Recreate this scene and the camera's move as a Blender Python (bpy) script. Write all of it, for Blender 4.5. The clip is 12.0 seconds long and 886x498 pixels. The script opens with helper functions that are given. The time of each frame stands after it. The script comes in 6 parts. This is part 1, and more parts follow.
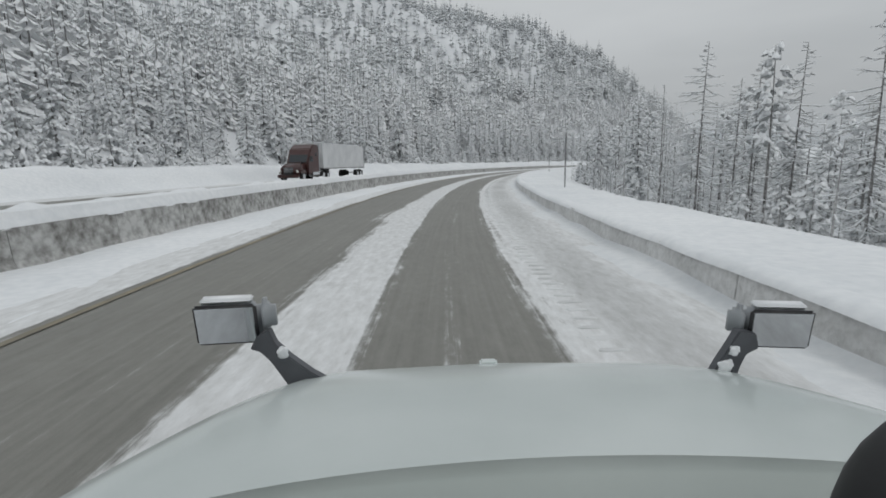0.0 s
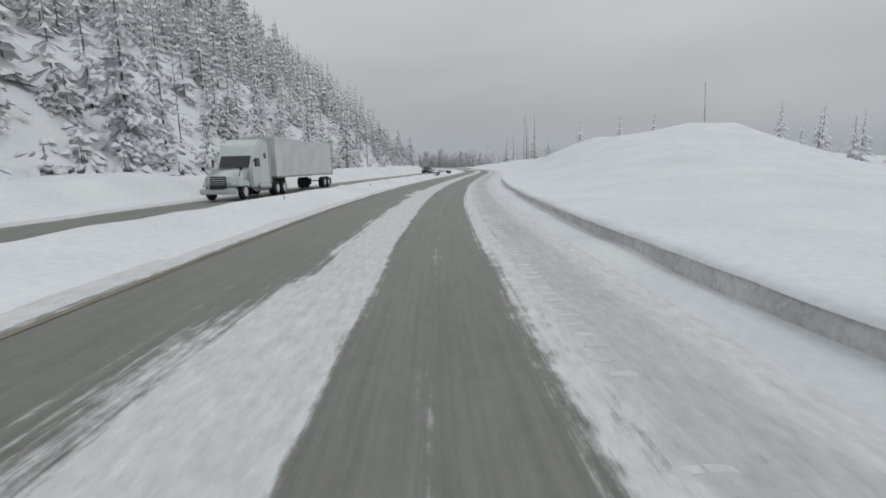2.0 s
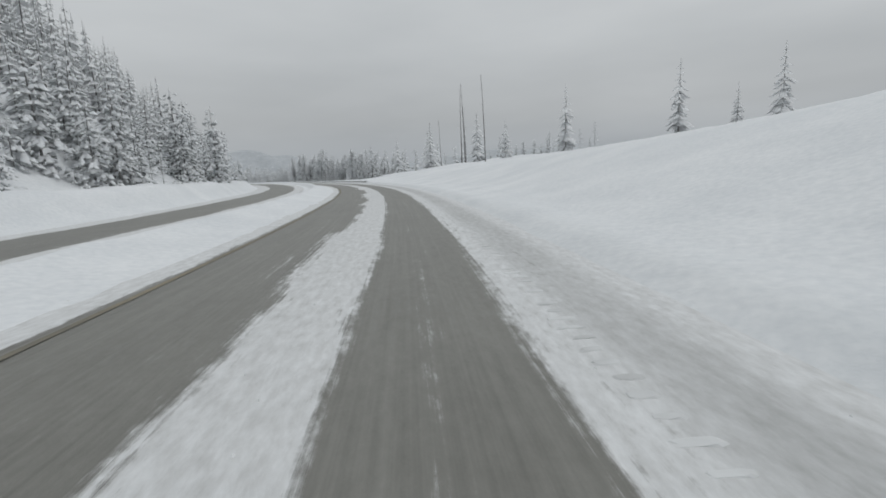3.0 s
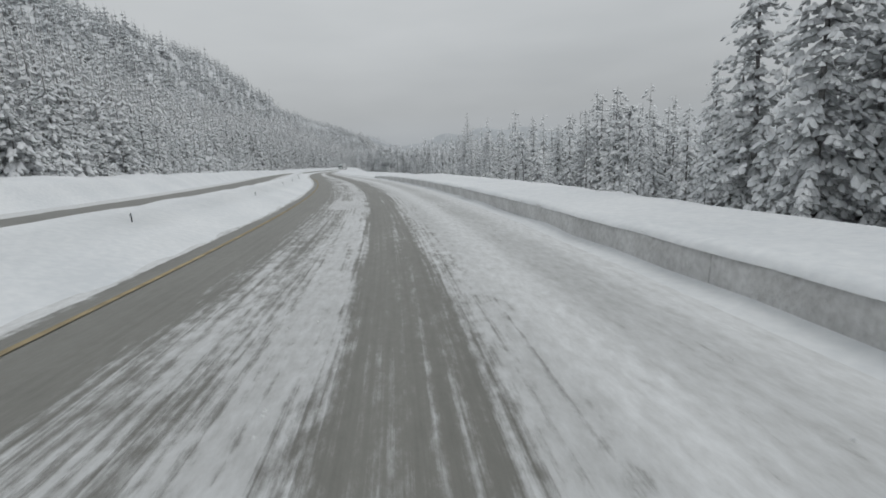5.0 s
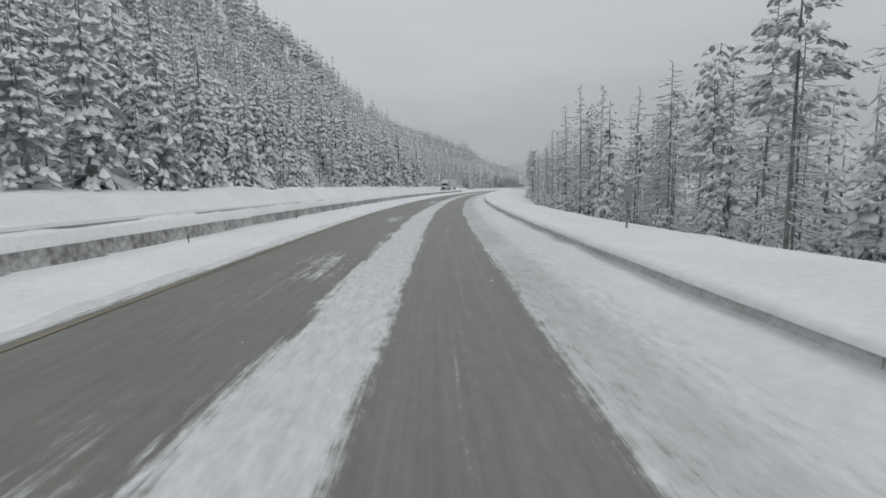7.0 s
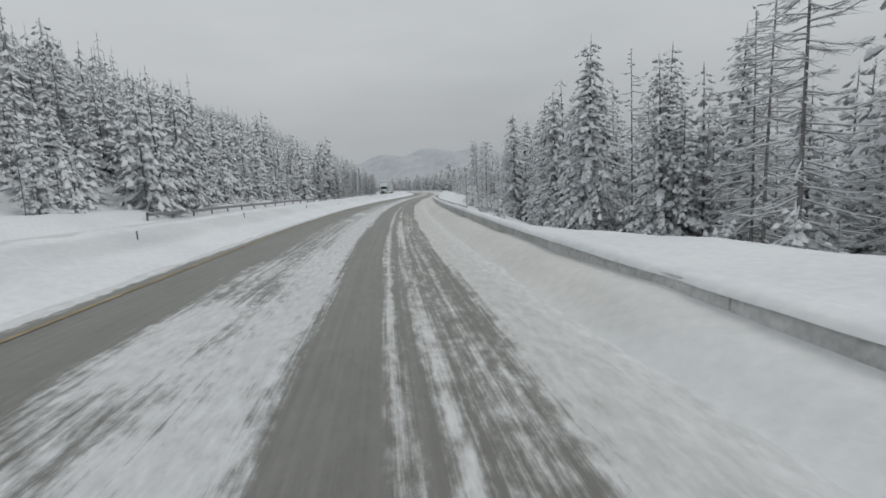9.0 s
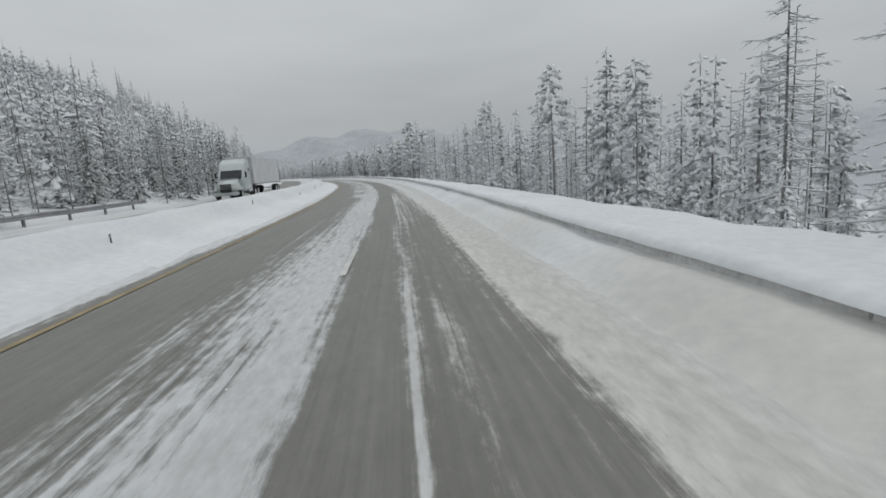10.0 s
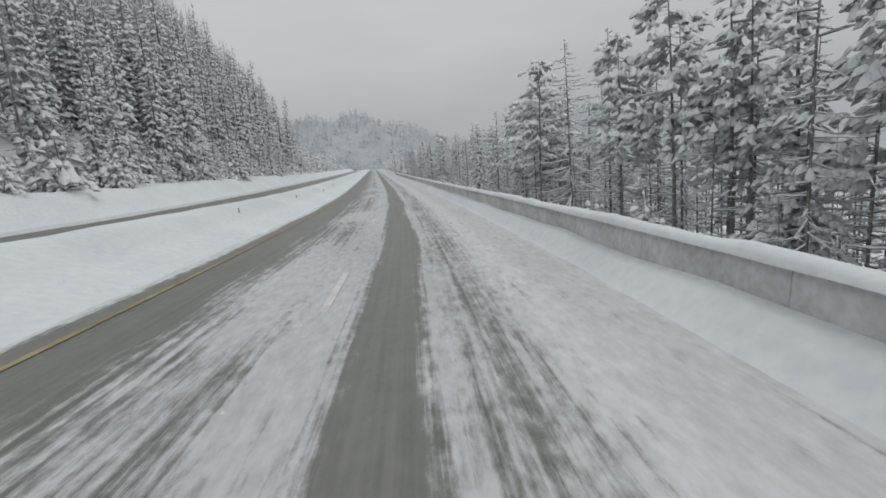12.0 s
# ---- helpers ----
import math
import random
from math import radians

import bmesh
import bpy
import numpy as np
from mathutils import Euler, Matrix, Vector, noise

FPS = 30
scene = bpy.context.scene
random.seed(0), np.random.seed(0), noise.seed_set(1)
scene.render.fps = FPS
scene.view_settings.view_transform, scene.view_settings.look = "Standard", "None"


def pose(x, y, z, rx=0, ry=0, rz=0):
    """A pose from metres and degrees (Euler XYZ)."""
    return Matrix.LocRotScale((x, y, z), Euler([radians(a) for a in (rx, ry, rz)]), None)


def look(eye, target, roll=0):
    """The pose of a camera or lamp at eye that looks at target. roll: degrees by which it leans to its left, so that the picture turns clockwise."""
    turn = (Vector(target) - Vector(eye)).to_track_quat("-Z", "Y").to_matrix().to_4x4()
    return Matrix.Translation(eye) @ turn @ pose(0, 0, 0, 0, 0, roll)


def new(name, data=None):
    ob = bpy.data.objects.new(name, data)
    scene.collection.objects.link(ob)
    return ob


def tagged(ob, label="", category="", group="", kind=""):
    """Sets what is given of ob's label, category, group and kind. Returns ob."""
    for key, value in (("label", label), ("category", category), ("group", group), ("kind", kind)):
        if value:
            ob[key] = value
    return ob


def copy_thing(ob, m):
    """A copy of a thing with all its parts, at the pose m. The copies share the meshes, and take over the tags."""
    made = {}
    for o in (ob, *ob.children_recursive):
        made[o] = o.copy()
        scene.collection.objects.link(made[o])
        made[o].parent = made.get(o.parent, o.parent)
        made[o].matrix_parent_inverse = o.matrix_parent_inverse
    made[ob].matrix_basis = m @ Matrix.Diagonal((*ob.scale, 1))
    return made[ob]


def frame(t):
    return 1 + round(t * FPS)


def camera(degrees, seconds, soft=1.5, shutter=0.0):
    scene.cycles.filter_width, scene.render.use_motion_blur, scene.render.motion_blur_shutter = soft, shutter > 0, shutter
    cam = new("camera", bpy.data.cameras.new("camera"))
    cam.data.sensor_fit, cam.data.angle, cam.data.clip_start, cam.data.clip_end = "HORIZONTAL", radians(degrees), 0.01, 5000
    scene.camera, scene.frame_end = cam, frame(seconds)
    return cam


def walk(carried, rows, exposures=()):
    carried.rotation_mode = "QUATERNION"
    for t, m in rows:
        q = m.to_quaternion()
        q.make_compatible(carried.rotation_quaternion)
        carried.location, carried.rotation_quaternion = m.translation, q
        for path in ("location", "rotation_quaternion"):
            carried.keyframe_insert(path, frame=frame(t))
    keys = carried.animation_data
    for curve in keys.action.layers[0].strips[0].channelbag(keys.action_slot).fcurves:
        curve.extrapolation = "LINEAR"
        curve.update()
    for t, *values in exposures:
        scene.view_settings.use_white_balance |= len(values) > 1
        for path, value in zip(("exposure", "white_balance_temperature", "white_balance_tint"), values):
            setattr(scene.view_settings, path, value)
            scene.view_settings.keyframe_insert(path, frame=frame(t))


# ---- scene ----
# The whole place is a model at 0.36 of full size (U), since the drive along it is very fast.
# Lengths below are full-size metres; s runs along the road, lat is metres to the left of the driving line.
U = 0.36

# ---- camera ----
cam = camera(84.65, 12.0, soft=1.7)
PATH = [
    (0.00, 0.011, 0.000, 0.707, 80.06, 0.94, -1.35),
    (0.20, 0.327, 7.542, 0.707, 80.05, 1.04, -4.93),
    (0.40, 1.200, 15.038, 0.707, 80.05, 1.14, -8.69),
    (0.60, 2.640, 22.445, 0.707, 80.04, 1.44, -12.89),
    (0.80, 4.641, 29.720, 0.707, 80.01, 1.93, -17.36),
    (1.00, 7.191, 36.820, 0.707, 79.98, 2.42, -21.75),
    (1.20, 10.263, 43.712, 0.707, 80.04, 2.27, -26.29),
    (1.40, 13.829, 50.360, 0.707, 80.10, 2.11, -30.74),
    (1.60, 17.866, 56.734, 0.707, 80.15, 1.92, -35.18),
    (1.80, 22.340, 62.808, 0.707, 80.19, 1.71, -39.58),
    (2.00, 27.207, 68.570, 0.707, 80.23, 1.50, -43.83),
    (2.20, 32.386, 74.056, 0.707, 80.28, 2.01, -47.69),
    (2.40, 37.861, 79.250, 0.707, 80.33, 2.52, -51.01),
    (2.60, 43.579, 84.180, 0.707, 80.45, 2.81, -53.68),
    (2.80, 49.449, 88.930, 0.707, 80.63, 2.87, -55.00),
    (3.00, 55.335, 93.662, 0.707, 80.81, 2.94, -54.77),
    (3.20, 61.116, 98.519, 0.707, 80.70, 3.02, -53.61),
    (3.40, 66.697, 103.604, 0.707, 80.60, 3.11, -51.64),
    (3.60, 71.995, 108.981, 0.707, 80.57, 3.25, -48.58),
    (3.80, 76.945, 114.680, 0.707, 80.61, 3.46, -44.99),
    (4.00, 81.528, 120.677, 0.707, 80.66, 3.67, -41.45),
    (4.20, 85.729, 126.948, 0.707, 80.06, 3.38, -37.80),
    (4.40, 89.551, 133.455, 0.707, 79.47, 3.08, -34.32),
    (4.60, 92.999, 140.168, 0.707, 79.31, 2.92, -31.01),
    (4.80, 96.067, 147.061, 0.707, 79.61, 2.89, -27.58),
    (5.00, 98.721, 154.122, 0.707, 79.90, 2.86, -23.86),
    (5.20, 100.971, 161.321, 0.707, 80.25, 2.94, -20.02),
    (5.40, 102.785, 168.646, 0.707, 80.59, 3.03, -16.70),
    (5.60, 104.227, 176.056, 0.707, 80.89, 2.95, -14.10),
    (5.80, 105.389, 183.517, 0.707, 81.16, 2.72, -12.50),
    (6.00, 106.419, 190.997, 0.707, 81.43, 2.49, -12.08),
    (6.20, 107.445, 198.479, 0.707, 81.74, 2.33, -11.92),
    (6.40, 108.570, 205.946, 0.707, 82.05, 2.17, -11.93),
    (6.60, 109.814, 213.394, 0.707, 82.31, 1.87, -12.10),
    (6.80, 111.184, 220.820, 0.707, 82.53, 1.44, -12.62),
    (7.00, 112.703, 228.215, 0.707, 82.75, 1.00, -13.58),
    (7.20, 114.383, 235.575, 0.707, 82.89, 1.36, -16.03),
    (7.40, 116.300, 242.876, 0.707, 83.03, 1.72, -18.57),
    (7.60, 118.460, 250.109, 0.707, 82.80, 1.90, -20.66),
    (7.80, 120.855, 257.269, 0.707, 82.20, 1.91, -22.18),
    (8.00, 123.448, 264.359, 0.707, 81.61, 1.92, -23.38),
    (8.20, 126.205, 271.388, 0.707, 81.89, 2.27, -24.84),
    (8.40, 129.085, 278.367, 0.707, 82.16, 2.62, -26.11),
    (8.60, 132.073, 285.301, 0.707, 82.39, 2.78, -27.88),
    (8.80, 135.158, 292.192, 0.707, 82.57, 2.73, -30.30),
    (9.00, 138.372, 299.022, 0.707, 82.74, 2.69, -33.22),
    (9.20, 141.730, 305.781, 0.707, 82.41, 2.88, -34.91),
    (9.40, 145.328, 312.416, 0.707, 82.08, 3.06, -36.94),
    (9.60, 149.186, 318.904, 0.707, 81.60, 3.31, -38.91),
    (9.80, 153.312, 325.226, 0.707, 80.98, 3.62, -40.55),
    (10.00, 157.615, 331.432, 0.707, 80.35, 3.94, -40.81),
    (10.20, 161.949, 337.615, 0.707, 80.15, 3.44, -40.35),
    (10.40, 166.150, 343.889, 0.707, 79.95, 2.94, -38.83),
    (10.60, 170.126, 350.306, 0.707, 79.81, 2.93, -36.52),
    (10.80, 173.796, 356.901, 0.707, 79.72, 3.39, -33.57),
    (11.00, 177.162, 363.656, 0.707, 79.63, 3.85, -31.11),
    (11.20, 180.238, 370.548, 0.707, 79.89, 3.59, -28.38),
    (11.40, 183.121, 377.521, 0.707, 80.14, 3.33, -25.60),
    (11.60, 185.800, 384.567, 0.707, 80.37, 3.40, -22.53),
    (11.80, 188.161, 391.725, 0.707, 80.59, 3.82, -19.29),
    (12.00, 190.098, 399.015, 0.707, 80.81, 4.23, -16.41),
]
walk(cam, [(r[0], pose(*r[1:])) for r in PATH])

# ---- light: an overcast winter sky, brighter overhead, with a weak veiled sun ----
scene.view_settings.exposure = -0.12
world = bpy.data.worlds.new("overcast")
scene.world = world
world.use_nodes = True
wn, wl = world.node_tree.nodes, world.node_tree.links
wn.clear()
w_out, w_bg = wn.new("ShaderNodeOutputWorld"), wn.new("ShaderNodeBackground")
w_tc, w_sep, w_ramp = wn.new("ShaderNodeTexCoord"), wn.new("ShaderNodeSeparateXYZ"), wn.new("ShaderNodeValToRGB")
w_noise, w_mix, w_map = wn.new("ShaderNodeTexNoise"), wn.new("ShaderNodeMix"), wn.new("ShaderNodeMapping")
wl.new(w_tc.outputs["Generated"], w_sep.inputs[0])
wl.new(w_sep.outputs["Z"], w_ramp.inputs[0])
w_ramp.color_ramp.elements[0].position, w_ramp.color_ramp.elements[0].color = 0.0, (0.38, 0.41, 0.44, 1)
w_ramp.color_ramp.elements[1].position, w_ramp.color_ramp.elements[1].color = 1.0, (0.80, 0.845, 0.87, 1)
for at, v in ((0.10, 0.475), (0.22, 0.575), (0.5, 0.67)):
    w_ramp.color_ramp.elements.new(at).color = (v * 0.955, v * 1.0, v * 1.03, 1)
wl.new(w_tc.outputs["Generated"], w_map.inputs[0])
w_map.inputs["Scale"].default_value = (1, 1, 4)
wl.new(w_map.outputs[0], w_noise.inputs["Vector"])
w_noise.inputs["Scale"].default_value, w_noise.inputs["Detail"].default_value = 2.2, 4
w_mix.data_type, w_mix.blend_type = "RGBA", "SOFT_LIGHT"
w_mix.inputs["Factor"].default_value = 0.35
wl.new(w_ramp.outputs[0], w_mix.inputs["A"])
wl.new(w_noise.outputs["Fac"], w_mix.inputs["B"])
wl.new(w_mix.outputs["Result"], w_bg.inputs[0])
w_bg.inputs[1].default_value = 1.0
wl.new(w_bg.outputs[0], w_out.inputs[0])
sun = new("sun", bpy.data.lights.new("sun", "SUN"))
sun.data.energy, sun.data.angle, sun.data.color = 0.5, radians(25), (1, 0.985, 0.96)
sun.matrix_world = look((0, 0, 50), (-18, 14, 0))


# ---- materials ----
def principled(name, rough=0.8, metal=0.0):
    m = bpy.data.materials.new(name)
    m.use_nodes = True
    b = m.node_tree.nodes["Principled BSDF"]
    b.inputs["Roughness"].default_value, b.inputs["Metallic"].default_value = rough, metal
    return m, m.node_tree.nodes, m.node_tree.links, b


def node(nt, kind, **kw):
    n = nt.new(kind)
    for k, v in kw.items():
        n.inputs[k].default_value = v
    return n


def noisy(name, dark, light, scale, rough=0.8, bump=0.0, metal=0.0, detail=5, second=0.0, randomly=False):
    """Two colours mixed by noise at two scales, with bump."""
    m, nt, nl, b = principled(name, rough, metal)
    tc = nt.new("ShaderNodeTexCoord")
    n1 = node(nt, "ShaderNodeTexNoise", Scale=scale, Detail=detail)
    n2 = node(nt, "ShaderNodeTexNoise", Scale=(second or scale * 0.13), Detail=3)
    nl.new(tc.outputs["Object"], n1.inputs["Vector"])
    nl.new(tc.outputs["Object"], n2.inputs["Vector"])
    add = nt.new("ShaderNodeMath")
    add.operation = "ADD"
    nl.new(n1.outputs["Fac"], add.inputs[0])
    nl.new(n2.outputs["Fac"], add.inputs[1])
    src = add.outputs[0]
    if randomly:
        oi, a2 = nt.new("ShaderNodeObjectInfo"), nt.new("ShaderNodeMath")
        a2.operation = "MULTIPLY_ADD"
        nl.new(oi.outputs["Random"], a2.inputs[0])
        a2.inputs[1].default_value = 0.14
        nl.new(src, a2.inputs[2])
        src = a2.outputs[0]
    r = nt.new("ShaderNodeValToRGB")
    r.color_ramp.elements[0].position, r.color_ramp.elements[1].position = 0.35, 0.65
    r.color_ramp.elements[0].color, r.color_ramp.elements[1].color = (*dark, 1), (*light, 1)
    half = nt.new("ShaderNodeMath")
    half.operation = "MULTIPLY"
    half.inputs[1].default_value = 0.5
    nl.new(src, half.inputs[0])
    nl.new(half.outputs[0], r.inputs[0])
    nl.new(r.outputs[0], b.inputs["Base Color"])
    if bump:
        bp = node(nt, "ShaderNodeBump", Strength=bump, Distance=0.02)
        nl.new(n1.outputs["Fac"], bp.inputs["Height"])
        nl.new(bp.outputs[0], b.inputs["Normal"])
    return m


def plain(name, colour, rough=0.5, metal=0.0):
    m, nt, nl, b = principled(name, rough, metal)
    b.inputs["Base Color"].default_value = (*colour, 1)
    return m


SNOW = noisy("snow", (0.64, 0.66, 0.68), (0.77, 0.78, 0.79), 14, 0.9, 0.28, second=0.7)
TREE_SNOW = noisy("tree snow", (0.66, 0.68, 0.70), (0.82, 0.83, 0.84), 9, 0.9, 0.3)
NEEDLES = noisy("rimed needles", (0.31, 0.325, 0.33), (0.66, 0.675, 0.68), 22, 0.9, 0.2)
BARK = noisy("rimed bark", (0.085, 0.08, 0.078), (0.34, 0.335, 0.33), 40, 0.95, 0.6)
TWIG = noisy("rimed twig", (0.20, 0.196, 0.194), (0.55, 0.55, 0.55), 30, 0.95, 0.2)
CONCRETE = noisy("frosted concrete", (0.46, 0.458, 0.45), (0.68, 0.68, 0.675), 24, 0.9, 0.9, second=5, randomly=True)
DIRTY = noisy("dirty concrete", (0.10, 0.095, 0.085), (0.50, 0.50, 0.49), 6, 0.95, 1.0, second=15, randomly=True)
STEEL = noisy("galvanised steel", (0.22, 0.22, 0.225), (0.36, 0.36, 0.37), 20, 0.5, 0.1, 0.6)
PAINT_W = noisy("white truck paint", (0.49, 0.535, 0.527), (0.60, 0.64, 0.632), 3, 0.16, 0.03)
TRAILER = noisy("trailer skin", (0.52, 0.53, 0.54), (0.68, 0.685, 0.69), 3, 0.5, 0.05)
PAINT_R = noisy("dark red truck paint", (0.035, 0.014, 0.013), (0.07, 0.024, 0.022), 3, 0.35, 0.03)
PAINT_G = noisy("grey car paint", (0.045, 0.055, 0.06), (0.08, 0.09, 0.095), 3, 0.3, 0.03)
BLACK = noisy("black plastic", (0.012, 0.012, 0.013), (0.03, 0.03, 0.032), 12, 0.6, 0.1)
ARM = noisy("grey mirror arm", (0.05, 0.052, 0.06), (0.10, 0.105, 0.115), 14, 0.55, 0.1)
TYRE = noisy("rubber", (0.012, 0.012, 0.012), (0.03, 0.03, 0.03), 20, 0.9, 0.2)
SHELL = noisy("pale grey mirror shell", (0.24, 0.255, 0.27), (0.34, 0.355, 0.37), 8, 0.45, 0.05)
# Colour of the dash's reflection, put on a panel added for it.
DASH_REFLECTION = noisy("grey-green dash reflection", (0.30, 0.335, 0.315), (0.38, 0.415, 0.395), 5, 0.35, 0.05)
CHROME = plain("chrome", (0.55, 0.56, 0.57), 0.2, 1.0)
MIRROR = plain("mirror", (0.62, 0.64, 0.66), 0.03, 1.0)
GLASS = plain("dark glass", (0.02, 0.025, 0.03), 0.06)
LAMP_W = plain("lamp lens", (0.75, 0.75, 0.72), 0.15)
YELLOW = noisy("yellow road paint", (0.20, 0.165, 0.10), (0.40, 0.315, 0.18), 7, 0.8, 0.2, second=2)
SLUSH = noisy("packed slush", (0.54, 0.545, 0.545), (0.76, 0.77, 0.775), 26, 0.9, 0.5, second=3)
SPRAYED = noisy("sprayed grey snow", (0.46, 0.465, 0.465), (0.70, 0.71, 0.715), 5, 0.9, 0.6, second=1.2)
LINE_W = noisy("white road paint", (0.45, 0.45, 0.43), (0.70, 0.70, 0.68), 7, 0.8, 0.2, second=2)
SIGN_Y = plain("yellow sign", (0.75, 0.42, 0.03), 0.5)
SIGN_G = plain("grey sign back", (0.28, 0.29, 0.3), 0.5)
# The distance's haze is mixed into the far mountains' pale grey.
FAR = noisy("far woods in haze", (0.37, 0.39, 0.41), (0.49, 0.51, 0.53), 0.45, 1.0, 0.0, second=0.1)


def snowy_needles(name, scale, bias, dark, mid, white):
    """Conifer foliage caught with snow: patches of white over grey-green needles, at two sizes."""
    m, nt, nl, b = principled(name, 0.9)
    tc = nt.new("ShaderNodeTexCoord")
    mp = nt.new("ShaderNodeMapping")
    mp.inputs["Scale"].default_value = (1, 1, 1.7)
    nl.new(tc.outputs["Object"], mp.inputs[0])
    n1, n2 = node(nt, "ShaderNodeTexNoise", Scale=scale, Detail=4, Roughness=0.7), node(nt, "ShaderNodeTexNoise", Scale=scale * 0.22, Detail=2)
    nl.new(mp.outputs[0], n1.inputs["Vector"])
    nl.new(tc.outputs["Object"], n2.inputs["Vector"])
    a = nt.new("ShaderNodeMath")
    a.operation = "MULTIPLY_ADD"
    a.inputs[1].default_value, a.inputs[2].default_value = 0.6, bias - 0.3
    nl.new(n2.outputs["Fac"], a.inputs[0])
    c = nt.new("ShaderNodeMath")
    c.operation = "ADD"
    nl.new(n1.outputs["Fac"], c.inputs[0])
    nl.new(a.outputs[0], c.inputs[1])
    r = nt.new("ShaderNodeValToRGB")
    e = r.color_ramp.elements
    e[0].position, e[0].color = 0.40, (*dark, 1)
    e[1].position, e[1].color = 0.60, (*white, 1)
    e.new(0.5).color = (*mid, 1)
    nl.new(c.outputs[0], r.inputs[0])
    nl.new(r.outputs[0], b.inputs["Base Color"])
    bp = node(nt, "ShaderNodeBump", Strength=0.8, Distance=0.06)
    nl.new(n1.outputs["Fac"], bp.inputs["Height"])
    nl.new(bp.outputs[0], b.inputs["Normal"])
    return m


WOODS = snowy_needles("snowy conifer", 7.5, 0.22, (0.28, 0.295, 0.30), (0.48, 0.495, 0.50), (0.76, 0.77, 0.78))
# Far woods: haze is put into these two colours, lifted and low in contrast.
RIDGE = snowy_needles("frosted conifer in haze", 4.0, 0.08, (0.29, 0.305, 0.315), (0.45, 0.465, 0.475), (0.66, 0.675, 0.69))
RIME_HAZE = snowy_needles("rimed conifer in haze", 4.0, 0.08, (0.37, 0.385, 0.395), (0.55, 0.565, 0.575), (0.73, 0.745, 0.755))
FROSTED = snowy_needles("thickly frosted conifer in haze", 7.5, 0.2, (0.44, 0.455, 0.46), (0.62, 0.635, 0.64), (0.80, 0.81, 0.82))


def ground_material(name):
    """The ground's snow, greyed by spray and painted bank shade and tanned by strewn sand where the ground's own marks
    say so.
    """
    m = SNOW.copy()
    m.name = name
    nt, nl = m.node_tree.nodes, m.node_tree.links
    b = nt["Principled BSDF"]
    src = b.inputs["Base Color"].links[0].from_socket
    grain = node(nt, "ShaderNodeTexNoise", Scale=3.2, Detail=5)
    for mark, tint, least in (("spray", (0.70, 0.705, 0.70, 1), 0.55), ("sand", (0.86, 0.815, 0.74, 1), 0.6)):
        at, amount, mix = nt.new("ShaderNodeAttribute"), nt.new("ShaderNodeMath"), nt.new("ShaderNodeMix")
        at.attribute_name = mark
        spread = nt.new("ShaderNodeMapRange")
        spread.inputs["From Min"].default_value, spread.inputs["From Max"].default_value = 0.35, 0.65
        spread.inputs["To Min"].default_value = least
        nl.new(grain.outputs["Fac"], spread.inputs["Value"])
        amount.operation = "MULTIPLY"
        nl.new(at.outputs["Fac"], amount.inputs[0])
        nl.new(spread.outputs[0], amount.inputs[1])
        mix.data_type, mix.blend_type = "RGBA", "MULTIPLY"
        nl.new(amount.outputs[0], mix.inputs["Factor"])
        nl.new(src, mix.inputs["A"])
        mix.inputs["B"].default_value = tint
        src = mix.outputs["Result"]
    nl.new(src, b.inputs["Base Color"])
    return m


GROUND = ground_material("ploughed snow")


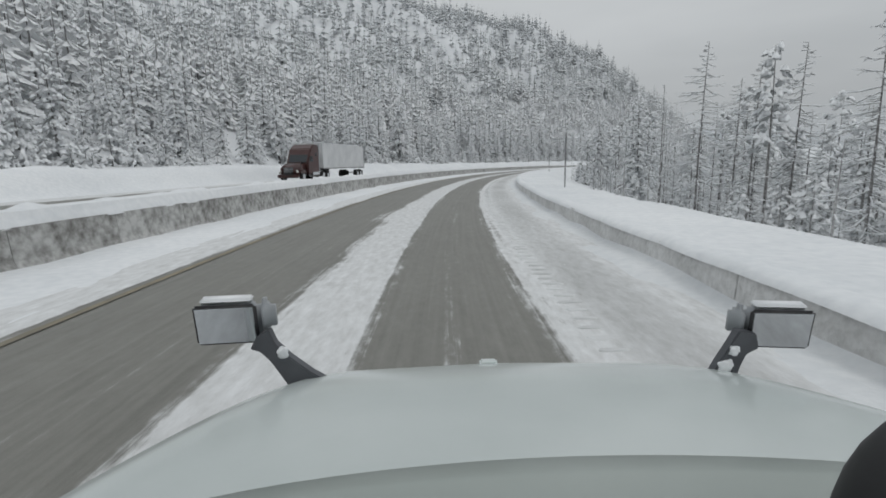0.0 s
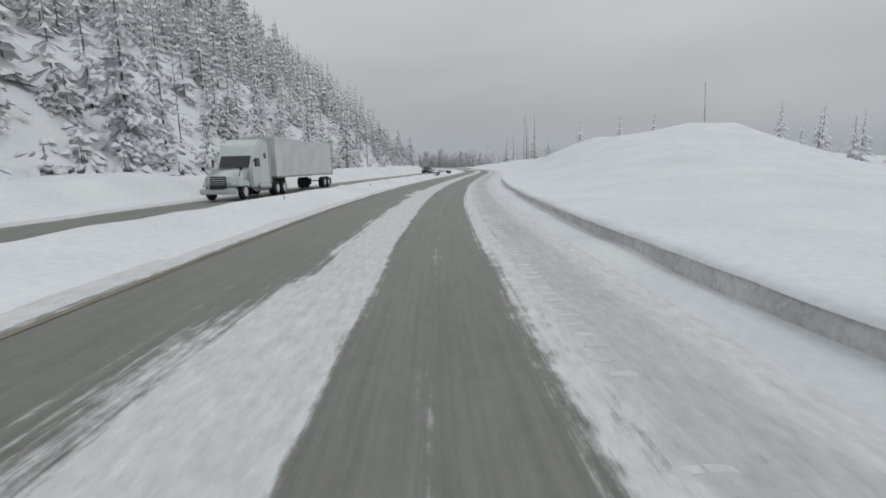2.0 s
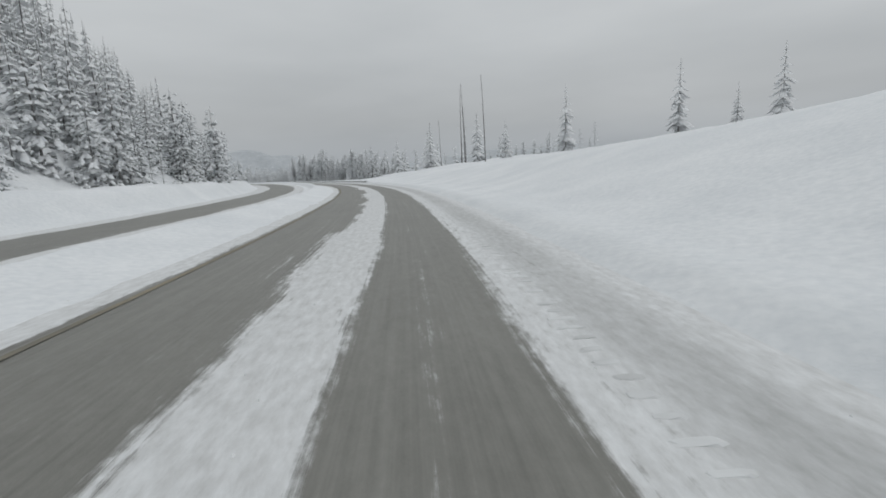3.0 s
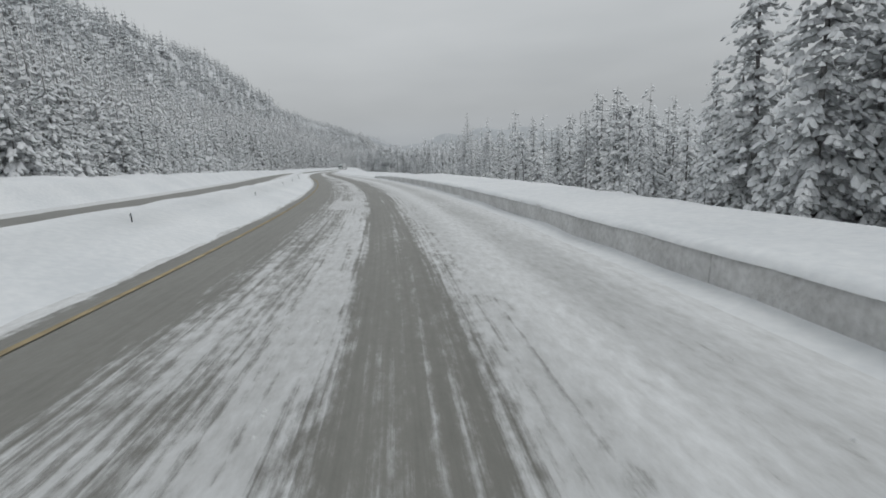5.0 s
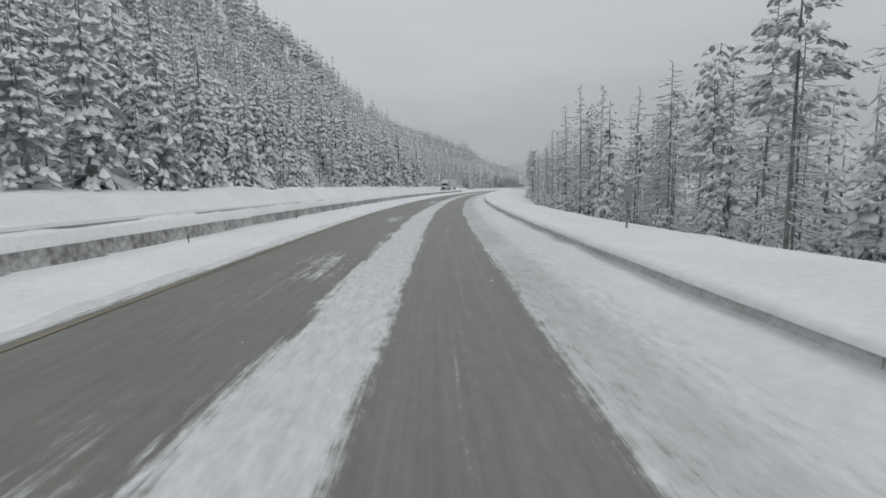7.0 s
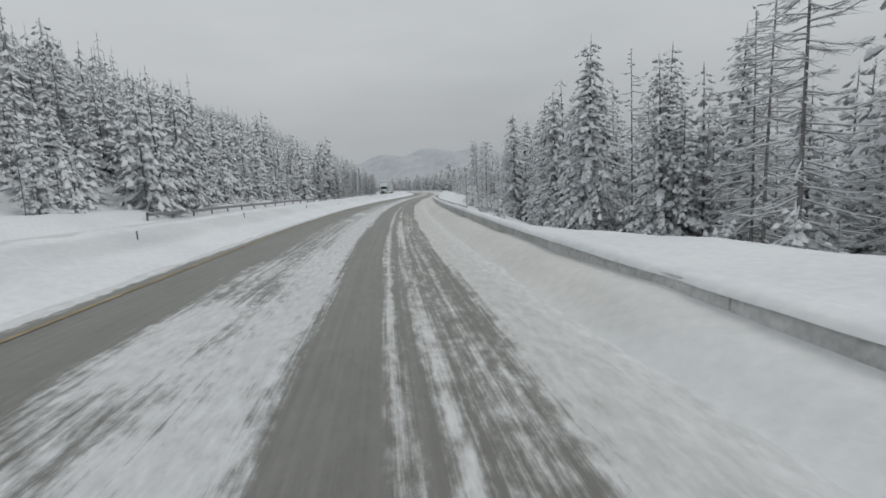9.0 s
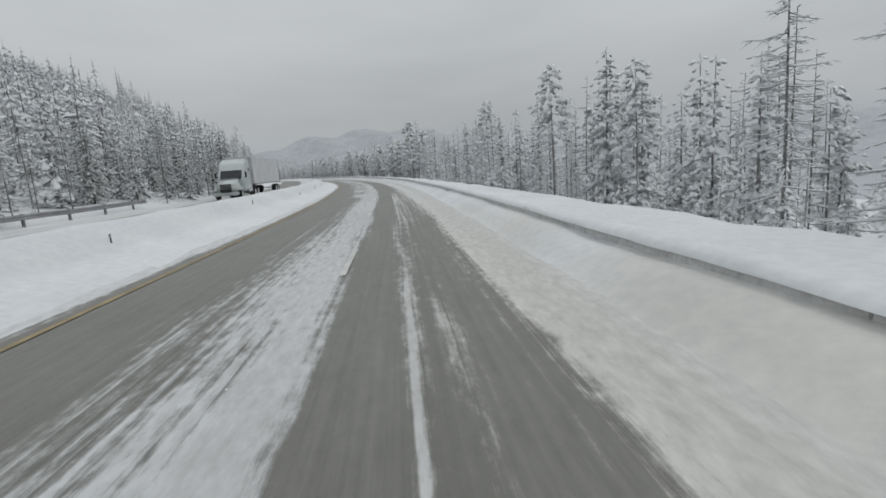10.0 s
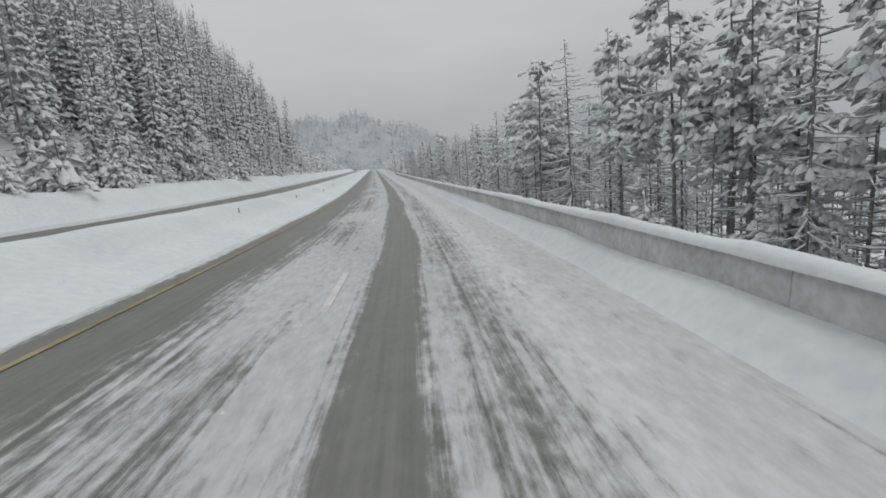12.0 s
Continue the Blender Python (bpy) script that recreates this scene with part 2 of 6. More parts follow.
def road_material(name):
    """Wet worn asphalt under broken snow: the snow's spread comes with the surface, its edges from streaks along the way."""
    m, nt, nl, b = principled(name, 0.6)
    uv = nt.new("ShaderNodeUVMap")
    uv.uv_map = "way"
    at, sand = nt.new("ShaderNodeAttribute"), nt.new("ShaderNodeAttribute")
    at.attribute_name, sand.attribute_name = "cover", "sand"

    def streak(sx, sy, detail, scale=1.0):
        mp = nt.new("ShaderNodeMapping")
        mp.inputs["Scale"].default_value = (sx, sy, 1)
        nl.new(uv.outputs[0], mp.inputs[0])
        n = node(nt, "ShaderNodeTexNoise", Scale=scale, Detail=detail, Roughness=0.65)
        nl.new(mp.outputs[0], n.inputs["Vector"])
        return n.outputs["Fac"]

    def maths(op, a, c, d=None):
        n = nt.new("ShaderNodeMath")
        n.operation = op
        for i, v in enumerate((a, c, d)):
            if v is None:
                continue
            if isinstance(v, (int, float)):
                n.inputs[i].default_value = v
            else:
                nl.new(v, n.inputs[i])
        return n.outputs[0]

    fine, long_, blot, crumb = streak(6.5, 1.6, 6), streak(9.0, 0.1, 5), streak(1.1, 0.36, 5), streak(8, 3.0, 6)
    mixd = maths("ADD", maths("ADD", maths("MULTIPLY", fine, 0.26), maths("MULTIPLY", crumb, 0.32)), maths("ADD", maths("MULTIPLY", long_, 0.6), maths("MULTIPLY", blot, 0.32)))
    edge = maths("SUBTRACT", maths("ADD", at.outputs["Fac"], maths("MULTIPLY", maths("SUBTRACT", mixd, 0.75), 1.45)), 0.5)
    snow = nt.new("ShaderNodeMapRange")
    snow.interpolation_type = "SMOOTHSTEP"
    snow.inputs["From Min"].default_value, snow.inputs["From Max"].default_value = -0.15, 0.17
    nl.new(edge, snow.inputs["Value"])
    asph, white = nt.new("ShaderNodeValToRGB"), nt.new("ShaderNodeValToRGB")
    asph.color_ramp.elements[0].position, asph.color_ramp.elements[1].position = 0.3, 0.72
    asph.color_ramp.elements[0].color, asph.color_ramp.elements[1].color = (0.07, 0.068, 0.058, 1), (0.23, 0.226, 0.205, 1)
    nl.new(mixd, asph.inputs[0])
    asph.color_ramp.elements[1].position = 1.0
    white.color_ramp.elements[0].position, white.color_ramp.elements[1].position = 0.25, 0.7
    white.color_ramp.elements[0].color, white.color_ramp.elements[1].color = (0.44, 0.44, 0.435, 1), (0.75, 0.76, 0.77, 1)
    nl.new(maths("ADD", maths("MULTIPLY", fine, 0.5), maths("MULTIPLY", crumb, 0.5)), white.inputs[0])
    grime, dull = nt.new("ShaderNodeAttribute"), nt.new("ShaderNodeMix")
    grime.attribute_name = "grime"
    dull.data_type, dull.blend_type = "RGBA", "MULTIPLY"
    nl.new(grime.outputs["Fac"], dull.inputs["Factor"])
    nl.new(white.outputs[0], dull.inputs["A"])
    dull.inputs["B"].default_value = (0.71, 0.71, 0.705, 1)
    tan = nt.new("ShaderNodeMix")
    tan.data_type, tan.blend_type = "RGBA", "MULTIPLY"
    nl.new(sand.outputs["Fac"], tan.inputs["Factor"])
    nl.new(dull.outputs["Result"], tan.inputs["A"])
    tan.inputs["B"].default_value = (0.90, 0.845, 0.755, 1)
    mix = nt.new("ShaderNodeMix")
    mix.data_type = "RGBA"
    nl.new(snow.outputs[0], mix.inputs["Factor"])
    nl.new(asph.outputs[0], mix.inputs["A"])
    nl.new(tan.outputs["Result"], mix.inputs["B"])
    nl.new(mix.outputs["Result"], b.inputs["Base Color"])
    rough = nt.new("ShaderNodeMapRange")
    rough.inputs["To Min"].default_value, rough.inputs["To Max"].default_value = 0.48, 0.92
    nl.new(snow.outputs[0], rough.inputs["Value"])
    nl.new(rough.outputs[0], b.inputs["Roughness"])
    high = maths("ADD", snow.outputs[0], maths("MULTIPLY", crumb, 0.6))
    bp = node(nt, "ShaderNodeBump", Strength=0.55, Distance=0.012)
    nl.new(high, bp.inputs["Height"])
    nl.new(bp.outputs[0], b.inputs["Normal"])
    return m


ROAD = road_material("winter road")

# ---- the road's line ----
KAPPA = [-3.37, -3.74, -3.56, -3.35, -3.04, -1.88, 1.41, 3.05, 2.92, 2.55, 3.18, 1.87, -0.66, -0.62, -1.56, -1.56, -0.85, -0.57, -1.7, -2.14, 1.06, 2.49, 1.09, 3.09, 1.3, 0.1, 0, 0, 0, 0, 0, 0]
RS = np.arange(-80, 1700, 2.0)
_k = np.interp(RS, np.arange(len(KAPPA)) * 53.5, KAPPA) * 1e-3
_k[RS > 1560] = 0
RH = np.cumsum(_k) * 2.0
RH -= np.interp(0, RS, RH)
RX, RY = np.cumsum(-np.sin(RH)) * 2.0, np.cumsum(np.cos(RH)) * 2.0
RX, RY = RX - np.interp(0, RS, RX), RY - np.interp(0, RS, RY)


def climb(s):
    """The road's rise beyond the last bend."""
    d = np.maximum(s - 1285, 0)
    return 0.018 * d * d / (d + 40)


def at_road(s, lat, z=0.0):
    """Model places of road coordinates."""
    s, lat = np.broadcast_arrays(np.asarray(s, float), np.asarray(lat, float))
    h = np.interp(s, RS, RH)
    p = np.stack([np.interp(s, RS, RX) - np.cos(h) * lat, np.interp(s, RS, RY) - np.sin(h) * lat, np.broadcast_to(z, s.shape) + climb(s)], -1)
    return p * U


def heading(s):
    return float(np.degrees(np.interp(s, RS, RH)))


def road_pose(s, lat, z=0.0, turn=0.0):
    x, y, zz = at_road(s, lat, z)
    return pose(float(x), float(y), float(zz), 0, 0, heading(s) + turn)


_rng = np.random.default_rng(7)
_waves = [(f, _rng.uniform(0, 6.28), _rng.uniform(0, 6.28), 0.7 ** i) for i, f in enumerate(0.02 * 1.7 ** np.arange(9)) for _ in range(2)]


def rumple(s, lat, lo=0, hi=18):
    """Smooth noise of about -1 to 1 over road coordinates; lo and hi choose the wave lengths."""
    out, total = 0.0, 0.0
    for i, (f, a, c, w) in enumerate(_waves[lo:hi]):
        t = a * 1.7 + i
        out = out + w * np.sin(f * 6.28 * (s * np.cos(t) + lat * np.sin(t)) + a + 1.3 * np.sin(f * 4 * (lat * np.cos(t) - s * np.sin(t)) + c))
        total += w
    return out / total * 1.6


def knots(s, *pairs):
    return np.interp(s, [p[0] for p in pairs], [p[1] for p in pairs])


def ease(x):
    x = np.clip(x, 0, 1)
    return x * x * (3 - 2 * x)


# Where the barriers stand, how the banks and slopes run.
def right_bar(s):
    return knots(s, (0, -3.85), (180, -4.2), (284, -4.7), (440, -4.3), (600, -4.05), (720, -4.5), (900, -4.35), (1000, -4.3), (1060, -3.95), (1120, -3.6), (1250, -3.55), (1600, -3.6))


def right_high(s):
    return knots(s, (0, 0.5), (200, 0.45), (284, 0.25), (440, 0.5), (588, 0.52), (600, 0.38), (607, 0.2), (720, 0.4), (890, 0.42), (930, 0.6), (955, 0.68), (970, 0.80), (1014, 0.80), (1035, 0.58), (1100, 0.55), (1200, 0.74), (1250, 0.82), (1600, 0.8))


def has_right(s):
    return (s < 284) | ((s > 425) & (s < 606)) | (s > 722)


def shelf(s):
    """1 where snow lies level with the barrier behind it, 0 where the ground falls away at once."""
    return knots(s, (950, 1), (966, 0), (1018, 0), (1034, 1), (1130, 1), (1190, 0))


def crest(s):
    return knots(s, (0, 6.6), (200, 6.8), (230, 20), (400, 20), (450, 9), (520, 7.2), (570, 9.5), (640, 13), (700, 12.5), (740, 8.5), (800, 6.5), (900, 8), (940, 9.0), (952, 8), (966, 5.0), (1020, 5.0), (1036, 6.4), (1100, 5.0), (1180, 4.2), (1250, 3.75), (1600, 4.2))


def mound(s):
    return knots(s, (212, 0), (232, 0.1), (243, 1.0), (253, 2.7), (270, 4.1), (284, 4.9), (297, 5.4), (312, 5.3), (325, 4.5), (340, 3.7), (370, 3.0), (410, 2.0), (450, 0.7), (480, 0))


def left_face(s):
    """1 where the median barrier's face is bare."""
    return knots(s, (188, 1), (224, 0), (690, 0), (712, 1), (800, 1), (850, 0.6), (960, 0.4), (1000, 0))


def left_top(s):
    return knots(s, (0, 1.15), (150, 1.1), (210, 0.75), (270, 0.6), (330, 0.55), (420, 0.7), (500, 1.0), (700, 1.03), (960, 0.98), (1100, 0.98), (1250, 1.08), (1600, 1.05))


def far_high(s):
    """Height of the oncoming carriageway."""
    return knots(s, (0, 0.38), (180, 0.34), (230, 0.14), (400, 0.14), (480, 0.5), (930, 0.5), (985, 0.2), (1120, 0.2), (1180, 0.58), (1600, 0.6))


def far_shift(s):
    """How much farther out the oncoming carriageway lies than its usual place."""
    return knots(s, (120, 4.0), (205, -1.2), (350, -1.2), (440, 0))


def toe(s):
    return knots(s, (0, 33), (150, 30), (240, 25), (330, 26), (440, 25), (560, 27), (700, 26), (900, 25), (965, 24), (985, 21.5), (1110, 21.5), (1150, 23), (1250, 23), (1300, 23), (1350, 23), (1400, 25), (1600, 26))


def slope(s):
    return knots(s, (-80, 0.5), (100, 0.5), (200, 0.58), (250, 0.70), (300, 0.78), (400, 0.86), (470, 0.75), (560, 0.65), (700, 0.68), (780, 0.78), (870, 0.84), (960, 0.84), (1000, 0.70), (1030, 0.46), (1060, 0.36), (1100, 0.30), (1160, 0.30), (1230, 0.36), (1290, 0.44), (1325, 0.62), (1360, 0.85), (1400, 1.1), (1432, 1.2), (1458, 0.6), (1500, 0.3), (1700, 0.25))


def ground(s, lat):
    """Height of the snow."""
    s, lat = np.broadcast_arrays(np.asarray(s, float), np.asarray(lat, float))
    n1, n2 = rumple(s, lat, 4, 12), rumple(s * 2.2, lat * 2.2, 6, 18)
    # right side
    r, bar, hi, cr, mo = -lat, -right_bar(s), right_high(s), crest(s), mound(s)
    here = has_right(s)
    apron = knots(s, (0, 0.10), (440, 0.10), (480, 0.05), (585, 0.02), (607, 0.12), (720, 0.12), (740, 0.22), (890, 0.24), (930, 0.38), (965, 0.54), (1012, 0.56), (1034, 0.46), (1072, 0.42), (1094, 0.30), (1120, 0.32), (1200, 0.42), (1600, 0.46))
    z = np.zeros_like(s) - 0.06
    reach_in = knots(s, (1080, 1.3), (1130, 0.7))
    edge = ease((r - bar + reach_in) / (reach_in - 0.05)) * np.where(here, apron, 0.3)
    behind = np.where(here, ease((r - bar - 0.05) / 0.35) * (hi + 0.53 * shelf(s) - 0.5 - apron), 0)
    z = np.where(r > 2.7, np.maximum(z, -0.05 + edge + behind + 0.07 * n2 * ease((r - 2.8) / 0.8)), z)
    mo = mo + 6.5 * np.exp(-((s - 302) / 22) ** 2 - ((r - 40) / 13) ** 2) * ease((r - 14) / 12)
    z = z + np.where(r > 4.2, mo * ease((r - 4.2) / 17), 0)
    pile = 1.1 * np.exp(-((s - 716) / 5) ** 2 - ((r - 9.5) / 4) ** 2) + 0.8 * np.exp(-((s - 706) / 6) ** 2 - ((r - 11) / 3) ** 2)
    drop = np.maximum(r - cr, 0)
    fall = knots(s, (205, 0.27), (235, 0.25), (318, 0.22), (352, -0.08), (440, -0.09), (490, 0.27), (1120, 0.27), (1165, 0.5), (1600, 0.5))
    reach = knots(s, (300, 16), (335, 36), (440, 36), (490, 16))
    z = z + np.where(r > 4.2, pile, 0) - fall * np.minimum(drop, reach) * ease(drop / 3) - 0.10 * np.maximum(drop - reach, 0)
    z = z + np.where(r > cr, 0.3 * n1 * ease((r - cr) / 6), 0)
    # left side: median, other carriageway, bank and hillside
    true_lat = lat
    lat = lat - far_shift(s) * ease((lat - 9.2) / 7)
    top, bare = left_top(s), left_face(s)
    rise_s = knots(s, (0, 0.05), (200, 0.08), (650, 0.2), (900, 0.25))
    soft = knots(s, (440, 0.35), (520, 1), (690, 1), (960, 0.7), (1060, 0.1), (1180, 0.1), (1260, 0.6), (1600, 0.6))
    ramp = top * (soft * (0.22 * ease((lat - 5.5) / 1.4) + 0.78 * ease((lat - 5.8 + 0.1 * n2) / 3.6)) + (1 - soft) * (0.26 * ease((lat - 5.5) / 1.7) + 0.74 * ease((lat - 7.0 + 0.08 * n2) / 1.7)))
    zl = np.where(bare > 0.5, rise_s * ease((lat - 5.2) / 2.8) + np.where(lat > 8.55, top - rise_s, 0), ramp)
    zl = zl - (top - far_high(s) + 0.03) * ease((lat - np.where(bare > 0.5, 9.7, knots(s, (190, 9.3), (215, 8.4), (400, 8.4), (450, 9.3)))) / 1.0)
    zl = zl + 0.05 * n2 * ease((lat - 5.4) / 1) * (lat < 10.6)
    zl = zl + (1.75 * knots(s, (960, 1), (990, 0.4), (1100, 0.4), (1150, 1)) + 0.3 * n1) * ease((lat - 18.6) / 3.0)
    up = np.maximum(true_lat - toe(s), 0)
    hill = slope(s) * up * ease(up / 14 + 0.25) * (1 - 0.38 * np.exp(-((s - 985) / 36) ** 2) * (1 - ease(up / 85))) + 1.6 * n1 * ease(up / 20) + 7 * rumple(s, true_lat, 0, 6) * ease(up / 70)
    cap = knots(s, (200, 138), (390, 105), (700, 104), (900, 108), (1000, 114), (1080, 54), (1700, 44)) + 10 * rumple(s * 0.4, true_lat * 0.3, 0, 4)
    hill = np.where(hill > cap * 0.8, cap * 0.8 + (hill - cap * 0.8) * 0.35, hill)
    return np.where(lat > 4.9, zl - 0.05 * (lat < 5.4) + hill, z)


# ---- building helpers ----
def mesh_of(name, verts, faces, mats, index=None, smooth=False):
    me = bpy.data.meshes.new(name)
    me.from_pydata(np.asarray(verts, float).tolist(), [], faces if isinstance(faces, list) else faces.tolist())
    for m in mats:
        me.materials.append(m)
    if index is not None:
        me.polygons.foreach_set("material_index", np.asarray(index, np.int32))
    if smooth:
        me.polygons.foreach_set("use_smooth", np.ones(len(me.polygons), bool))
    me.update()
    return me


def grid_faces(rows, cols):
    a = np.arange(rows * cols).reshape(rows, cols)
    return np.stack([a[:-1, :-1], a[:-1, 1:], a[1:, 1:], a[1:, :-1]], -1).reshape(-1, 4)


def part(name, bm, material, parent, label="", at=None, smooth=False):
    """Links a bmesh as one mesh object under a thing or a part."""
    me = bpy.data.meshes.new(name)
    bmesh.ops.scale(bm, vec=(U, U, U), verts=bm.verts)
    bm.to_mesh(me)
    bm.free()
    me.materials.append(material)
    if smooth:
        me.polygons.foreach_set("use_smooth", np.ones(len(me.polygons), bool))
    ob = new(name, me)
    ob.parent = parent
    if at is not None:
        ob.location = Vector(at) * U
    return tagged(ob, label) if label else ob


def box(size, centre=(0, 0, 0), bevel=0.0, bm=None, turn=None):
    bm = bm or bmesh.new()
    made = bmesh.ops.create_cube(bm, size=1)["verts"]
    bmesh.ops.scale(bm, vec=size, verts=made)
    if bevel:
        es = list({e for v in made for e in v.link_edges})
        made = list({v for f in bmesh.ops.bevel(bm, geom=es, offset=bevel, segments=2, affect="EDGES")["faces"] for v in f.verts} | {v for v in made if v.is_valid})
    if turn is not None:
        bmesh.ops.rotate(bm, verts=made, cent=(0, 0, 0), matrix=turn)
    bmesh.ops.translate(bm, vec=centre, verts=made)
    return bm


def tube(a, c, r1, r2, sides=10, bm=None):
    """A tapered rod from a to c."""
    bm = bm or bmesh.new()
    a, c = Vector(a), Vector(c)
    made = bmesh.ops.create_cone(bm, cap_ends=True, segments=sides, radius1=r1, radius2=r2, depth=(c - a).length)["verts"]
    m = (c - a).to_track_quat("Z", "Y").to_matrix()
    bmesh.ops.rotate(bm, verts=made, cent=(0, 0, 0), matrix=m)
    bmesh.ops.translate(bm, vec=(a + c) / 2, verts=made)
    return bm


def prism(profile, x0, x1, bm=None, bevel=0.0):
    """A side profile of (y, z) points pulled across from x0 to x1."""
    bm = bm or bmesh.new()
    va = [bm.verts.new((x0, y, z)) for y, z in profile]
    vb = [bm.verts.new((x1, y, z)) for y, z in profile]
    n = len(profile)
    fs = [bm.faces.new(va[::-1]), bm.faces.new(vb)]
    for i in range(n):
        fs.append(bm.faces.new((va[i], va[(i + 1) % n], vb[(i + 1) % n], vb[i])))
    bmesh.ops.recalc_face_normals(bm, faces=fs)
    if bevel:
        bmesh.ops.bevel(bm, geom=[e for e in bm.edges if e.calc_face_angle(0) > 0.3], offset=bevel, segments=2, affect="EDGES")
    return bm


def thing(name, label, category, group="", kind=""):
    return tagged(new(name), label, category, group, kind)


# ---- the ground: one snow sheet from the valley over the roads to the ridge, and on to the horizon ----
g_s = np.concatenate([np.arange(-78, 1520, 2.0), np.arange(1520, 1690, 5)])
g_lat = np.concatenate([[-900, -500, -300, -230, -180, -140, -110], np.arange(-90, -24, 6), np.arange(-24, -8, 1.6), np.arange(-8, -2.5, 0.22),
                        [-2, 0, 2, 4, 4.9], np.arange(5.1, 7.3, 0.24), np.arange(7.4, 8.6, 0.12), np.arange(8.7, 11.4, 0.24), np.arange(11.6, 18.4, 1.6), np.arange(18.5, 27, 0.7),
                        np.arange(27, 60, 3.5), np.arange(60, 250, 11), [262, 300, 380, 2200]])
gs, gl = np.meshgrid(g_s, g_lat, indexing="ij")
gz = ground(gs, gl)
gz = np.where(gl > 255, np.where(gl > 2000, 5.0, gz - 0.5 * np.minimum(gl - 250, 100)), gz)
verts = at_road(gs, np.clip(gl, -225, 250), gz)
far_out = np.maximum(np.abs(gl) - np.where(gl < 0, 225, 250), 0)
mean_h = radians(-25)
side = -np.sign(gl)
verts[..., 0] += side * far_out * U * np.cos(mean_h)
verts[..., 1] += side * far_out * U * np.sin(mean_h)
# The median bank's steep face is greyed: spattered spray plus its shade painted in.
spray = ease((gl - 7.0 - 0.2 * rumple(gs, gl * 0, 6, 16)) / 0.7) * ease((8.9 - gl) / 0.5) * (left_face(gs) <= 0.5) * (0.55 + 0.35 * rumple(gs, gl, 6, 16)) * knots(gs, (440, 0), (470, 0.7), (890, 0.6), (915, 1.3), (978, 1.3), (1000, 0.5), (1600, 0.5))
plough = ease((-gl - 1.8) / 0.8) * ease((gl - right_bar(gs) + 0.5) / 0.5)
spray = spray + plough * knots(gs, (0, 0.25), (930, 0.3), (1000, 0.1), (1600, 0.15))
sand = plough * ease((gs - 938 + 10 * rumple(gs * 2, gl * 3, 4, 14)) / 22) * ease((1072 - gs + 12 * rumple(gs * 2, gl * 3, 4, 14)) / 24)
sheet_mesh = mesh_of("ground", verts.reshape(-1, 3), grid_faces(len(g_s), len(g_lat)), [GROUND], smooth=True)
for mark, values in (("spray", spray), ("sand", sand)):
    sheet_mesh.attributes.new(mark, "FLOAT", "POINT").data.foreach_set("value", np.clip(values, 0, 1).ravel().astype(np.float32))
snow_sheet = new("ground", sheet_mesh)
tagged(snow_sheet, "deep ploughed and drifted snow over the verges and hillside", "snow", kind="structure")

# ---- the two carriageways ----
A_COVER = ((-3.6, 1.0), (-3.05, 0.95), (-2.85, 0.84), (-2.3, 0.82), (-2.1, 0.84), (-1.9, 0.78), (-1.65, 0.7), (-1.5, 0.84), (-1.3, 0.5), (-1.15, 0.24), (-0.75, 0.08), (-0.45, 0.16), (-0.25, 0.36), (-0.1, 0.34), (0.05, 0.08),
           (0.55, 0.1), (0.75, 0.34), (0.95, 0.82), (1.5, 0.96), (1.95, 0.8), (2.15, 0.55), (2.35, 0.28), (2.7, 0.2), (3.3, 0.26), (3.8, 0.1), (4.95, 0.14), (5.2, 0.5), (5.4, 1.0), (6.0, 1.1))
B_COVER = ((-3.6, 1.0), (-3.0, 0.95), (-2.75, 0.76), (-2.3, 0.74), (-2.1, 0.82), (-1.5, 0.8), (-1.1, 0.72), (-0.6, 0.62), (-0.3, 0.42), (-0.1, 0.3), (0.05, 0.46), (0.2, 0.3),
           (0.8, 0.26), (1.05, 0.6), (1.5, 0.74), (2.2, 0.48), (2.6, 0.57), (3.1, 0.46), (3.5, 0.42), (3.7, 0.16), (4.6, 0.08), (5.25, 0.12), (5.5, 0.5), (5.75, 1.0), (6.4, 1.1))
C_COVER = ((-3.6, 1.0), (-3.0, 1.0), (-2.4, 0.92), (-1.9, 0.86), (-1.65, 0.72), (-1.4, 0.24), (-0.9, 0.14), (-0.6, 0.2), (-0.5, 0.6), (-0.4, 0.3), (-0.2, 0.2), (-0.1, 0.64), (0.05, 0.6), (0.15, 0.16),
           (0.3, 0.08), (0.9, 0.12), (1.1, 0.6), (1.5, 0.78), (2.2, 0.62), (2.6, 0.5), (3.0, 0.43), (3.3, 0.2), (3.7, 0.1), (4.9, 0.1), (5.2, 0.14), (5.4, 0.6), (5.7, 1.0), (6.6, 1.1))
D_COVER = ((-3.6, 1.0), (-3.25, 0.95), (-3.05, 0.78), (-2.45, 0.74), (-2.25, 0.84), (-1.7, 0.8), (-1.3, 0.62), (-0.9, 0.52), (-0.5, 0.56), (-0.32, 0.72), (-0.12, 0.7), (0.0, 0.18),
           (0.3, 0.08), (0.65, 0.1), (0.8, 0.4), (0.95, 0.76), (1.4, 0.76), (2.2, 0.48), (2.6, 0.57), (3.2, 0.47), (3.7, 0.42), (3.95, 0.16), (5.25, 0.1), (5.5, 0.4), (5.75, 1.0), (6.6, 1.1))

